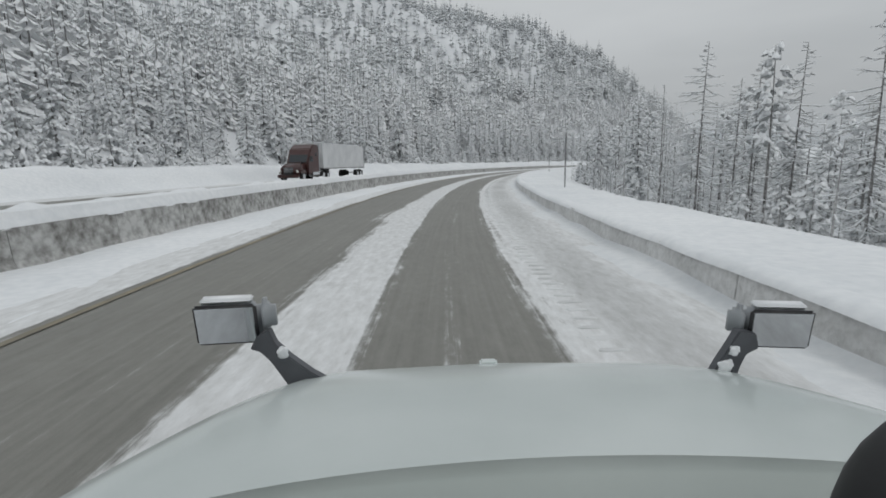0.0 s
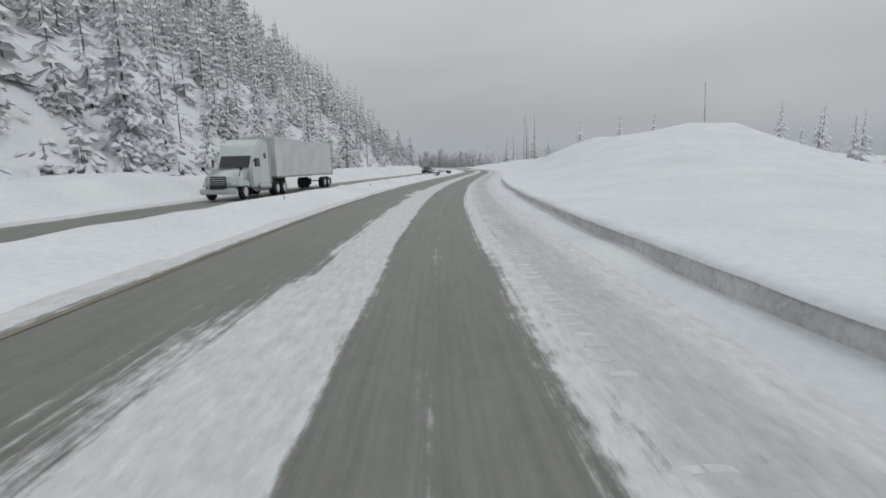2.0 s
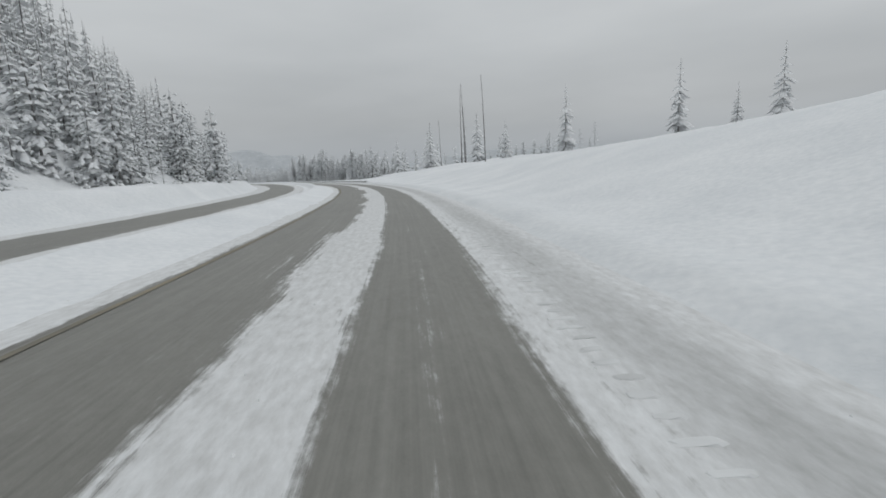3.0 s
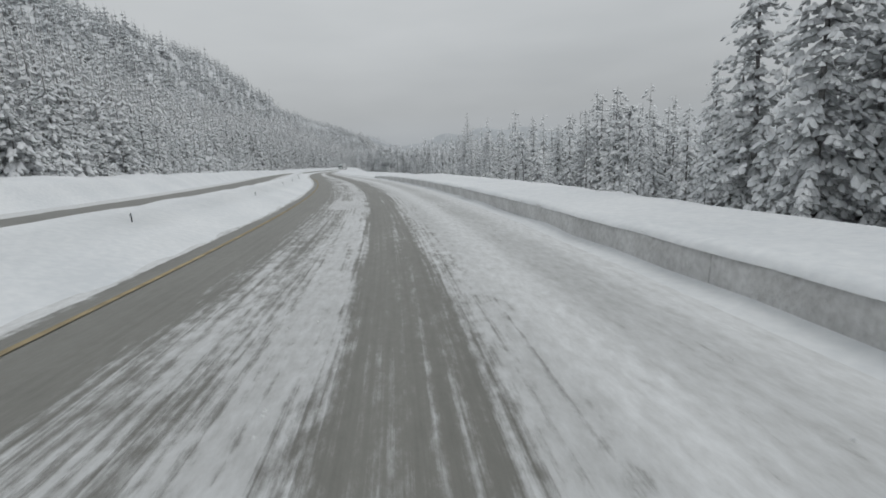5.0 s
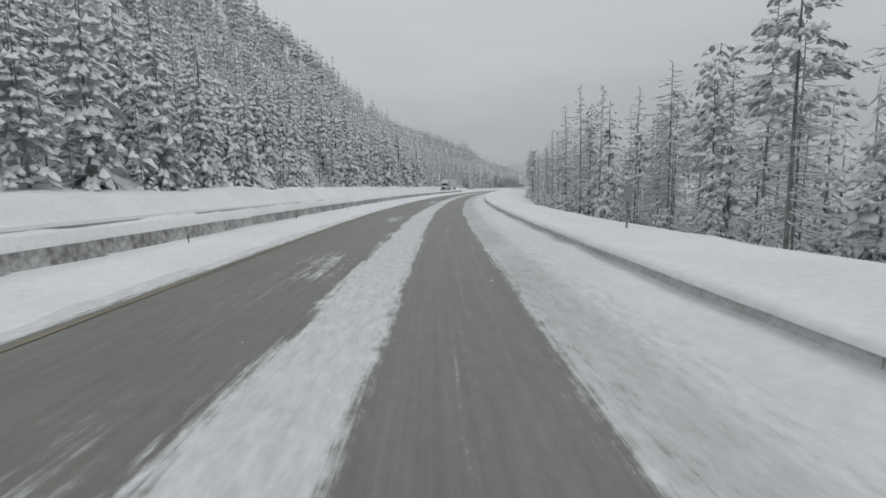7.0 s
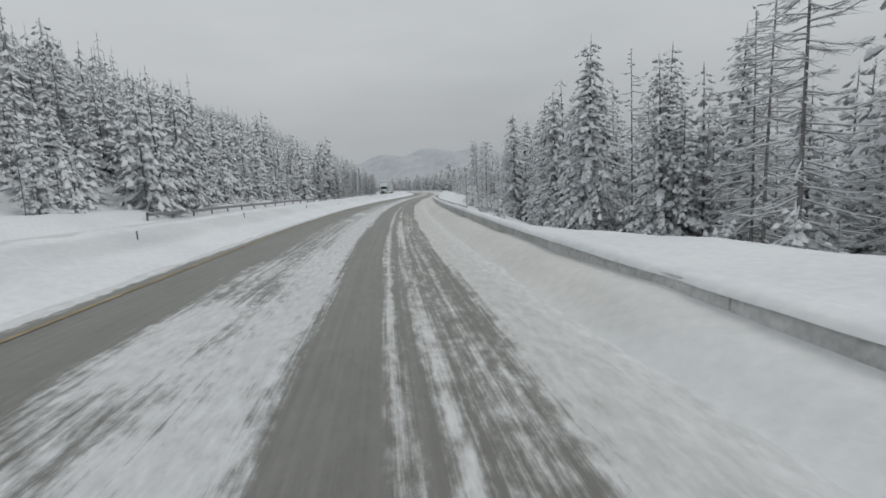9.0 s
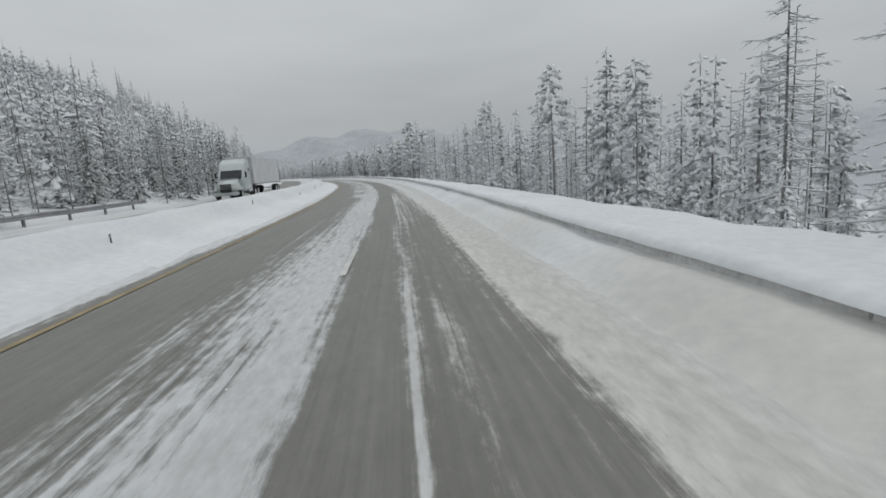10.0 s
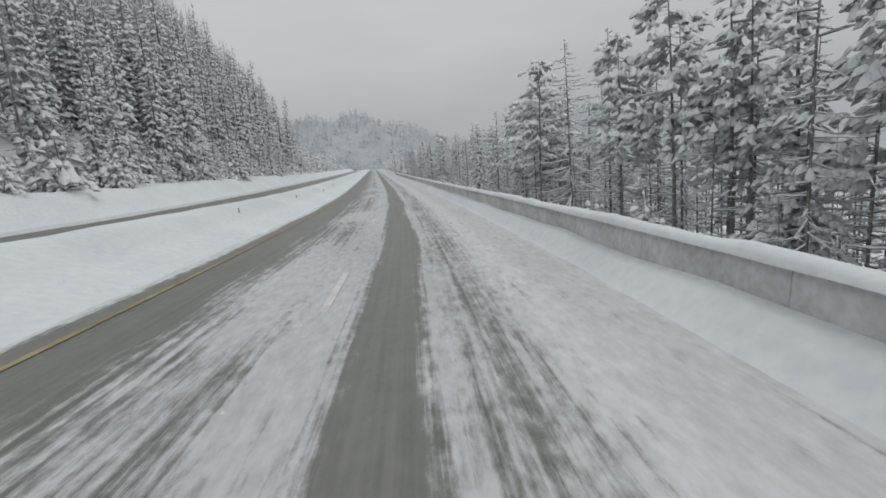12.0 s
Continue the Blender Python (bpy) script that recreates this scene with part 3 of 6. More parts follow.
E_COVER = ((-3.6, 1.0), (-3.0, 0.92), (-2.5, 0.8), (-2.3, 0.62), (-2.05, 0.66), (-1.85, 0.8), (-1.4, 0.76), (-1.05, 0.6), (-0.8, 0.4), (-0.6, 0.2), (-0.4, 0.34), (-0.25, 0.14), (0.0, 0.12), (0.1, 0.32), (0.2, 0.12), (0.7, 0.1), (0.85, 0.4), (1.0, 0.78)) + D_COVER[16:]
F_COVER = ((-3.6, 1.0), (-3.1, 0.9), (-2.6, 0.66), (-2.2, 0.8), (-1.4, 0.76), (-0.9, 0.56), (-0.5, 0.44), (-0.3, 0.2), (0.15, 0.12), (0.25, 0.6), (0.38, 0.64), (0.5, 0.14), (1.15, 0.16), (1.4, 0.4), (1.7, 0.66)) + D_COVER[17:]


def drift(s):
    """How far the wheel tracks of the outer lane lie beside their usual place."""
    return knots(s, (60, 0), (120, -0.15), (165, -0.3), (235, -0.1), (300, 0), (600, 0), (660, -0.3), (740, -0.72), (850, -0.7), (1010, -0.65), (1065, -0.15), (1110, 0))


def cover(s, lat):
    b = knots(s, (420, 0), (470, 1), (605, 1), (648, 0))
    c = knots(s, (900, 0), (950, 1), (1050, 1), (1085, 0))
    d = knots(s, (1050, 0), (1085, 1))
    side = np.where(lat > 1.8, knots(s, (1130, 0.8), (1190, 0)), 0)
    wob = lat - drift(s) * ease((2.7 - lat) / 0.9) + 0.08 * rumple(s, lat * 0 + 2, 4, 12) + 0.16 * rumple(s * 2, lat * 0.4, 6, 16) * (lat > 0.9) * (lat < 4)
    va, vb, vc, vd = (np.interp(wob, [k[0] for k in P], [k[1] for k in P]) for P in (A_COVER, B_COVER, C_COVER, D_COVER))
    vd = vd * (1 - side) + va * side
    for profile, on in ((E_COVER, knots(s, (1082, 0), (1100, 1), (1180, 1), (1200, 0))), (F_COVER, knots(s, (1182, 0), (1202, 1), (1236, 1), (1254, 0)))):
        vd = vd * (1 - on) + np.interp(wob, [k[0] for k in profile], [k[1] for k in profile]) * on
    v = va * (1 - b - c - d) + vb * b + vc * c + vd * d
    v = v + 0.32 * np.exp(-((wob + 0.95) / 0.45) ** 2) * knots(s, (925, 0), (945, 1), (975, 1), (995, 0))
    tongue = ease((rumple(s, lat * 0.3, 2, 10) - 0.25) / 0.25) * np.exp(-((lat - 2.35) / 0.5) ** 2)
    return v + 0.35 * tongue * (v > 0.05)


def strip(name, s_list, lat_list, cover_of, lift, label, sand_of=None, lift_of=None):
    ss, ll = np.meshgrid(s_list, lat_list, indexing="ij")
    out = far_shift(ss) if lift_of else 0
    cv = cover_of(ss, ll)
    z = lift + 0.025 * np.clip(cv, 0, 1) * (1 + 0.8 * rumple(ss * 3, ll * 9, 8, 18))
    me = mesh_of(name, at_road(ss, ll + out, z + (lift_of(ss) if lift_of else 0)).reshape(-1, 3), grid_faces(len(s_list), len(lat_list)), [ROAD], smooth=True)
    uv = me.uv_layers.new(name="way")
    li = np.empty(len(me.loops), np.int32)
    me.loops.foreach_get("vertex_index", li)
    uv.data.foreach_set("uv", np.stack([ll.ravel()[li], ss.ravel()[li]], -1).astype(np.float32).ravel())
    a = me.attributes.new("cover", "FLOAT", "POINT")
    a.data.foreach_set("value", cv.ravel().astype(np.float32))
    g = me.attributes.new("grime", "FLOAT", "POINT")
    shoulder = ease((-1.75 - ll) / 0.5) * ease((ll + 3.3) / 0.5) * (0.75 + 0.3 * rumple(ss, ll * 3, 6, 16)) * knots(ss, (905, 1), (960, 0.3), (1080, 0.3), (1130, 0.5))
    packed = ease((ll + 1.6) / 0.6) * ease((4.6 - ll) / 0.8) * (0.5 + 0.3 * rumple(ss, ll * 2, 4, 14)) * knots(ss, (430, 0.2), (470, 1), (645, 1), (680, 0.35), (940, 0.4), (1085, 1))
    g.data.foreach_set("value", (shoulder + packed).clip(0, 1).ravel().astype(np.float32))
    b = me.attributes.new("sand", "FLOAT", "POINT")
    b.data.foreach_set("value", (sand_of(ss, ll) if sand_of else np.zeros_like(ss)).ravel().astype(np.float32))
    return tagged(new(name, me), label, "road", kind="structure")


strip("road", np.arange(-30, 1640, 1.25), np.arange(-3.6, 6.31, 0.22), cover, 0.0,
      "wet grey asphalt road with worn tyre tracks between strips of packed snow",
      lambda s, l: knots(s, (930, 0), (975, 0.5), (1060, 0.5), (1100, 0.15), (1700, 0.1)) * ease((0.4 - l) / 1.5) * (0.3 + 0.7 * ease((l + 3.6) / 1.2)))
strip("road_far_side", np.arange(-60, 1640, 2.0), np.arange(10.7, 19.0, 0.4),
      lambda s, l: np.interp(l + 0.15 * rumple(s, l * 0, 4, 12), (10.7, 11.9, 12.3, 13.4, 13.9, 14.4, 14.8, 16.2, 16.8, 19), (1, 0.9, 0.3, 0.1, 0.3, 0.3, 0.1, 0.12, 0.9, 1.1)) + 0 * s, 0.0,
      "oncoming carriageway of grey asphalt with snow between the tracks", lift_of=far_high)


def ribbon(name, s0, s1, lat_of, width, lift, mat, step=2.0):
    s = np.arange(s0, s1 + 0.01, step)
    l = np.array([lat_of(v) for v in s])
    v = np.concatenate([at_road(s, l - width / 2, lift), at_road(s, l + width / 2, lift)])
    n = len(s)
    return new(name, mesh_of(name, v, [(i + n, i, i + 1, i + n + 1) for i in range(n - 1)], [mat]))


FADED = noisy("faded yellow road paint", (0.15, 0.14, 0.115), (0.27, 0.235, 0.165), 9, 0.8, 0.2, second=0.8)
for a, b, paint in ((-20, 440, FADED), (440, 640, YELLOW), (640, 905, FADED), (905, 1600, YELLOW)):
    tagged(ribbon("yellow_edge_line", a, b, lambda s: 4.98 + 0.02 * math.sin(s * 0.09), 0.13, 0.016, paint),
           "worn yellow edge line along the inner lane", "road marking", kind="structure")

# ---- trees ----
def tree_rng(seed):
    return np.random.default_rng(seed)


class Soup:
    """Gathers triangles and quads with a material index each."""

    def __init__(self):
        self.v, self.f, self.m = [], [], []

    def add(self, verts, faces, mat):
        n = len(self.v)
        self.v += [tuple(p) for p in verts]
        self.f += [tuple(i + n for i in f) for f in faces]
        self.m += [mat] * len(faces)

    def only(self, mat):
        keep = [f for f, m in zip(self.f, self.m) if m == mat]
        used = sorted({i for f in keep for i in f})
        back = {i: k for k, i in enumerate(used)}
        return [self.v[i] for i in used], [tuple(back[i] for i in f) for f in keep]


def rod(soup, pts, radii, sides, mat):
    vs, fs = [], []
    for (x, y, z), r in zip(pts, radii):
        for k in range(sides):
            a = 6.2832 * k / sides
            vs.append((x + r * math.cos(a), y + r * math.sin(a), z))
    for j in range(len(pts) - 1):
        for k in range(sides):
            fs.append((j * sides + k, j * sides + (k + 1) % sides, (j + 1) * sides + (k + 1) % sides, (j + 1) * sides + k))
    soup.add(vs, fs, mat)


def limb(soup, rng, base, ang, length, rise, droop, r, mat, snow, snow_w, seg=3, load=1.0):
    """A thin bent branch with a ridge of snow on it."""
    ca, sa = math.cos(ang), math.sin(ang)
    pts = []
    wob = rng.uniform(-0.12, 0.12)
    for i in range(seg + 1):
        t = i / seg
        d = length * t
        side = wob * length * t * t
        pts.append((base[0] + ca * d - sa * side, base[1] + sa * d + ca * side, base[2] + rise * d - droop * length * t * t))
    vs, fs = [], []
    for i, p in enumerate(pts):
        rr = r * (1 - 0.85 * i / seg)
        vs += [(p[0] - sa * rr, p[1] + ca * rr, p[2]), (p[0] + sa * rr, p[1] - ca * rr, p[2]), (p[0], p[1], p[2] - 1.3 * rr)]
    for i in range(seg):
        a = 3 * i
        fs += [(a, a + 3, a + 5, a + 2), (a + 1, a + 2, a + 5, a + 4)]
    soup.add(vs, fs, mat)
    if load > 0:
        vs, fs = [], []
        for i, p in enumerate(pts):
            w = snow_w * (0.5 + rng.uniform(0, 0.9)) * (1 - 0.5 * i / seg) * load
            t = 0.5 * w + r * 0.7
            vs += [(p[0] - sa * w, p[1] + ca * w, p[2] + 0.004), (p[0], p[1], p[2] + t), (p[0] + sa * w, p[1] - ca * w, p[2] + 0.004)]
        for i in range(seg):
            a = 3 * i
            fs += [(a, a + 1, a + 4, a + 3), (a + 1, a + 2, a + 5, a + 4)]
        soup.add(vs, fs, snow)
    return pts


def pad(soup, rng, p, ang, size, droop, dark, snow, load, fine):
    """A drooping spray of needles with a rounded cushion of snow lying on it."""
    ca, sa = math.cos(ang), math.sin(ang)
    length, w = size * rng.uniform(0.75, 1.2), size * rng.uniform(0.30, 0.46)
    fall, h = length * droop, w * rng.uniform(0.7, 1.15) * load

    def put(d, o, z):
        return (p[0] + ca * d - sa * o, p[1] + sa * d + ca * o, p[2] + z)

    o1, o2 = w * rng.uniform(0.85, 1.25), w * rng.uniform(0.85, 1.25)
    m1, m2 = length * rng.uniform(0.45, 0.7), length * rng.uniform(0.45, 0.7)
    soup.add([put(-0.1 * size, 0, -0.02), put(m1, o1, -fall * 0.5 - w * 0.8), put(length * 1.06, rng.uniform(-0.3, 0.3) * w, -fall * 1.15 - 0.3 * w), put(m2, -o2, -fall * 0.5 - w * 0.9)], [(0, 1, 2), (0, 2, 3)], dark)
    if load <= 0:
        return
    if not fine:
        soup.add([put(-0.15 * size, 0, 0.02), put(m1, w, -fall * 0.45 - 0.45 * w), put(length * 0.5, 0, -fall * 0.35 + h), put(m2, -w, -fall * 0.45 - 0.45 * w), put(length, 0, -fall - 0.1 * w)],
                 [(0, 2, 1), (1, 2, 4), (4, 2, 3), (3, 2, 0)], snow)
        return
    e, g = length * 0.3, length * 0.72
    soup.add([put(-0.15 * size, 0, 0.02), put(e, w * 0.85, -fall * 0.22 - 0.4 * w), put(e, rng.uniform(-0.15, 0.15) * w, -fall * 0.2 + h), put(e, -w * 0.85, -fall * 0.22 - 0.4 * w),
              put(g, w * rng.uniform(0.75, 1.05), -fall * 0.68 - 0.5 * w), put(g, rng.uniform(-0.2, 0.2) * w, -fall * 0.6 + h * 0.9), put(g, -w * rng.uniform(0.75, 1.05), -fall * 0.68 - 0.5 * w), put(length * 1.02, 0, -fall * 1.05 - 0.25 * w)],
             [(0, 2, 1), (0, 3, 2), (1, 2, 5, 4), (2, 3, 6, 5), (4, 5, 7), (5, 6, 7)], snow)


def trunk_of(rng, soup, height, thick, sides):
    """A slightly leaning tapered trunk; returns its axis."""
    lean = rng.uniform(-0.025, 0.025, 2) * height

    def axis(z):
        t = z / height
        return lean[0] * t * t, lean[1] * t * t, z

    rod(soup, [axis(-2.5), axis(height * 0.35), axis(height * 0.75), axis(height * 0.985)], [thick * 1.15, thick * 0.8, thick * 0.4, 0.02], sides, 0)
    return axis


# material slots in every tree: 0 bark, 1 needles or twigs, 2 snow
def fir(seed, height, spread, gap, size, fine=True, bare=0.04, load=1.0, around=6):
    """A snow-laden spruce: whorls of drooping boughs, each a row of snow cushions over dark sprays."""
    rng, soup = tree_rng(seed), Soup()
    axis = trunk_of(rng, soup, height, 0.009 * height + 0.03, 5 if fine else 3)
    z = height * bare + 0.4
    while z < height * 0.97:
        t = (z - height * bare) / (height * (1 - bare))
        reach = spread * ((1 - t) ** 0.75) * (0.7 + 0.3 * min(1, t * 5)) * rng.uniform(0.85, 1.12) + 0.24
        n, a0 = (around if t < 0.75 else max(4, around - 2)), rng.uniform(0, 6.28)
        for i in range(n):
            if rng.random() < 0.06:
                continue
            length, ang = reach * rng.uniform(0.62, 1.15), a0 + 6.283 * i / n + rng.uniform(-0.35, 0.35)
            x, y, zz = axis(z + rng.uniform(-0.3, 0.3) * gap)
            dr, k = rng.uniform(0.25, 0.6) * (1.15 - 0.6 * t), max(1, round(length / size))
            ca, sa = math.cos(ang), math.sin(ang)
            end = (x + ca * length, y + sa * length, zz - dr * length)
            soup.add([(x - sa * 0.04, y + ca * 0.04, zz), (x + sa * 0.04, y - ca * 0.04, zz), end], [(0, 1, 2)], 1)
            for j in range(1, k + 1):
                u = (j - rng.uniform(0.05, 0.7)) / k
                d = length * u
                p = (x + ca * d, y + sa * d, zz - dr * length * u ** 1.4)
                k_size, full = size * rng.uniform(0.7, 1.2) * (1.1 - 0.25 * u) * (0.78 + 0.22 * (1 - t)), load * rng.uniform(0.6, 1.2) if rng.random() < 0.9 else 0
                if j == k:
                    pad(soup, rng, p, ang + rng.uniform(-0.35, 0.35), k_size * 1.1, dr * rng.uniform(0.8, 1.8), 1, 2, full, fine)
                else:
                    for sgn in (1, -1):
                        pad(soup, rng, p, ang + sgn * rng.uniform(0.45, 1.1), k_size, dr * rng.uniform(0.8, 1.9), 1, 2, full, fine)
        z += gap * rng.uniform(0.75, 1.2) * (1.0 if t < 0.7 else 0.75)
    x, y, zz = axis(height)
    soup.add([(x - 0.08, y, zz - 0.7), (x + 0.08, y, zz - 0.7), (x, y + 0.09, zz - 0.7), (x, y, zz + 0.1)], [(0, 1, 3), (1, 2, 3), (2, 0, 3)], 2)
    return soup


def twiggy(soup, rng, base, ang, length, rise, twigs, thin=1.0):
    """A thin bare branch with a line of snow on it and a spray of rimed twigs."""
    ca, sa = math.cos(ang), math.sin(ang)
    bend, curl = rng.uniform(-0.15, 0.15), rng.uniform(0.0, 0.25)

    def along(u):
        d, o = length * u, bend * length * u * u
        return (base[0] + ca * d - sa * o, base[1] + sa * d + ca * o, base[2] + rise * d - curl * length * math.sin(u * 3.1) * 0.5)

    a, m, e, w = base, along(0.55), along(1.0), (0.012 + 0.007 * length) * thin
    soup.add([(a[0] - sa * w, a[1] + ca * w, a[2]), (a[0] + sa * w, a[1] - ca * w, a[2]), (a[0], a[1], a[2] - 1.5 * w), (m[0] - sa * w * 0.7, m[1] + ca * w * 0.7, m[2]), (m[0] + sa * w * 0.7, m[1] - ca * w * 0.7, m[2]), (m[0], m[1], m[2] - w), e],
             [(0, 3, 5, 2), (1, 2, 5, 4), (3, 6, 5), (4, 5, 6)], 1)
    w, h = (0.016 + 0.010 * length) * thin, (0.026 + 0.010 * length) * thin
    soup.add([(a[0] - sa * w, a[1] + ca * w, a[2] + 0.01), (a[0], a[1], a[2] + h), (a[0] + sa * w, a[1] - ca * w, a[2] + 0.01), (m[0] - sa * w, m[1] + ca * w, m[2] + 0.01), (m[0], m[1], m[2] + h * 1.2), (m[0] + sa * w, m[1] - ca * w, m[2] + 0.01), (e[0], e[1], e[2] + 0.02)],
             [(0, 1, 4, 3), (1, 2, 5, 4), (3, 4, 6), (4, 5, 6)], 2)
    for i in range(twigs):
        u = rng.uniform(0.2, 1.0)
        p, b, r = along(u), ang + rng.choice((-1, 1)) * rng.uniform(0.35, 1.2), length * rng.uniform(0.18, 0.42) * (1.2 - 0.5 * u)
        q, v = (p[0] + math.cos(b) * r, p[1] + math.sin(b) * r, p[2] + r * rng.uniform(-0.65, 0.2)), 0.02 * thin
        soup.add([(p[0], p[1], p[2] - v), (p[0] - math.sin(b) * v, p[1] + math.cos(b) * v, p[2] + v), q], [(0, 1, 2)], 2 if rng.random() < 0.7 else 1)


def frosty(seed, height, spread, count, twigs, low=0.06, thin=1.0):
    """A slim larch with a haze of fine snow-lined branches."""
    rng, soup = tree_rng(seed), Soup()
    axis = trunk_of(rng, soup, height, 0.0045 * height + 0.03, 5)
    for i in range(count):
        t = low + (0.99 - low) * ((i + rng.random()) / count) ** 0.9
        reach = spread * (0.45 + 0.55 * math.sin(min(1.0, (1 - t) * 1.4) * 1.57)) * (0.35 + 0.65 * min(1, (1 - t) * 4.0)) * rng.uniform(0.5, 1.15)
        twiggy(soup, rng, axis(height * t), rng.uniform(0, 6.28), reach, rng.uniform(-0.2, 0.2) - 0.28 * (1 - t), twigs, thin)
    return soup


def pine(seed, height, spread, crown, limbs, size, fine=True):
    """A bare-stemmed pine: thin snow-lined branches below, a crown of boughs heaped with snow."""
    rng, soup = tree_rng(seed), Soup()
    axis = trunk_of(rng, soup, height, 0.006 * height + 0.03, 5)
    for i in range(limbs):
        t = 0.1 + 0.55 * (i + rng.random()) / limbs
        twiggy(soup, rng, axis(height * t), rng.uniform(0, 6.28), spread * rng.uniform(0.5, 1.05), rng.uniform(-0.25, 0.1), 7)
    for i in range(crown):
        t = 0.46 + 0.53 * (i + rng.random()) / crown
        length, ang = spread * (0.3 + 1.0 * min(1, (1 - t) * 2.2) ** 0.8) * rng.uniform(0.55, 1.1), rng.uniform(0, 6.28)
        x, y, z = axis(height * t)
        rise, ca, sa = rng.uniform(-0.35, 0.15), math.cos(ang), math.sin(ang)
        soup.add([(x - sa * 0.05, y + ca * 0.05, z), (x + sa * 0.05, y - ca * 0.05, z), (x + ca * length, y + sa * length, z + rise * length)], [(0, 1, 2)], 1)
        for j in range(max(3, round(length / size * 1.6))):
            u = rng.uniform(0.3, 1.0)
            p = (x + ca * length * u, y + sa * length * u, z + rise * length * u + 0.05)
            pad(soup, rng, p, ang + rng.uniform(-1.1, 1.1), size * rng.uniform(0.7, 1.3), rng.uniform(0.2, 0.9), 1, 2, rng.uniform(0.9, 1.5) if rng.random() < 0.9 else 0, fine)
    return soup


def ragged(seed, height, spread, rings, points, bare=0.04, flat=False):
    """A conifer for the middle distance: drooping ragged whorls of boughs, split into single fans."""
    rng, soup = tree_rng(seed), Soup()
    lean = rng.uniform(-0.02, 0.02, 2) * height
    rod(soup, [(0, 0, -1.2), (lean[0], lean[1], height * 0.95)], [0.011 * height + 0.03, 0.02], 3, 0)
    for i in range(rings):
        t = (i + rng.uniform(-0.25, 0.25)) / rings
        z = height * (bare + (0.97 - bare) * max(t, 0))
        reach = spread * (1 - max(t, 0)) ** 0.72 * (0.75 if i == 0 else 1) + 0.12
        a0, x0, y0 = rng.uniform(0, 6.28), lean[0] * t, lean[1] * t
        n = points if t < 0.7 else max(4, points - 3)
        for k in range(n):
            ang, r = a0 + 6.283 * k / n + rng.uniform(-0.3, 0.3), reach * rng.uniform(0.6, 1.2)
            half, dz, zz = rng.uniform(0.9, 1.45) * 2.3 / points, -r * rng.uniform(0.35, 0.7), z + rng.uniform(-0.12, 0.2)
            top = (x0, y0, zz + 0.10 * height / rings * 1.5)
            p1 = (x0 + 0.72 * r * math.cos(ang - half), y0 + 0.72 * r * math.sin(ang - half), zz + dz * 0.8)
            p2 = (x0 + r * math.cos(ang), y0 + r * math.sin(ang), zz + dz)
            p3 = (x0 + 0.72 * r * math.cos(ang + half), y0 + 0.72 * r * math.sin(ang + half), zz + dz * 0.8)
            pm = (x0 + 0.6 * r * math.cos(ang), y0 + 0.6 * r * math.sin(ang), zz + dz * 0.35)
            if flat:
                soup.add([top, p1, p2, p3], [(0, 1, 2, 3)], 1)
            else:
                soup.add([top, p1, p2, p3, pm], [(0, 1, 4), (1, 2, 4), (2, 3, 4), (3, 0, 4)], 1)
    soup.add([(lean[0] - 0.1, lean[1], height * 0.9), (lean[0] + 0.1, lean[1], height * 0.9), (lean[0], lean[1] + 0.1, height * 0.9), (lean[0], lean[1], height)], [(0, 1, 3), (1, 2, 3), (2, 0, 3)], 1)
    return soup


def stem(seed, height, spread, count, tuft_top=0):
    """A plain bare tree for the depth of the woods: a trunk, thin branches, snow on them."""
    rng, soup = tree_rng(seed), Soup()
    lean = rng.uniform(-0.03, 0.03, 2) * height
    rod(soup, [(0, 0, -1.5), (lean[0] * 0.5, lean[1] * 0.5, height * 0.6), (lean[0], lean[1], height)], [0.004 * height + 0.025, 0.003 * height + 0.015, 0.012], 4, 0)
    for i in range(count):
        t = 0.1 + 0.88 * (i + rng.random()) / count
        ang, r, z = rng.uniform(0, 6.28), spread * rng.uniform(0.4, 1.1) * (0.3 + 0.7 * min(1, (1 - t) * 2.5)), height * t
        x0, y0, ca, sa = lean[0] * t, lean[1] * t, math.cos(ang), math.sin(ang)
        tip, w = (x0 + ca * r, y0 + sa * r, z + r * rng.uniform(-0.3, 0.15)), 0.03
        soup.add([(x0 - sa * w, y0 + ca * w, z), (x0 + sa * w, y0 - ca * w, z), (x0, y0, z - 0.06), tip], [(0, 2, 3), (2, 1, 3)], 0)
        w = 0.05
        mid = (x0 + ca * r * 0.6, y0 + sa * r * 0.6, z + (tip[2] - z) * 0.55 + 0.09)
        soup.add([(x0 - sa * w, y0 + ca * w, z + 0.02), (x0 + sa * w, y0 - ca * w, z + 0.02), mid, tip], [(0, 1, 2), (0, 2, 3), (1, 3, 2)], 2)
        if rng.random() < 0.6:
            d, sgn = r * 0.4, rng.choice((-1, 1))
            e = (mid[0] + math.cos(ang + sgn * 0.8) * d, mid[1] + math.sin(ang + sgn * 0.8) * d, mid[2] - 0.2 * d)
            soup.add([(mid[0], mid[1], mid[2] - 0.04), (mid[0] - sa * 0.05, mid[1] + ca * 0.05, mid[2] + 0.02), e], [(0, 1, 2)], 2)
    for i in range(tuft_top):
        t = 1 - 0.45 * rng.random()
        ang, r = rng.uniform(0, 6.28), spread * rng.uniform(0.3, 0.9) * (0.3 + 1.4 * (1 - t))
        p = (lean[0] * t + math.cos(ang) * r * 0.5, lean[1] * t + math.sin(ang) * r * 0.5, height * t)
        pad(soup, rng, p, ang, r, 0.4, 1, 2, 1.1, False)
    return soup


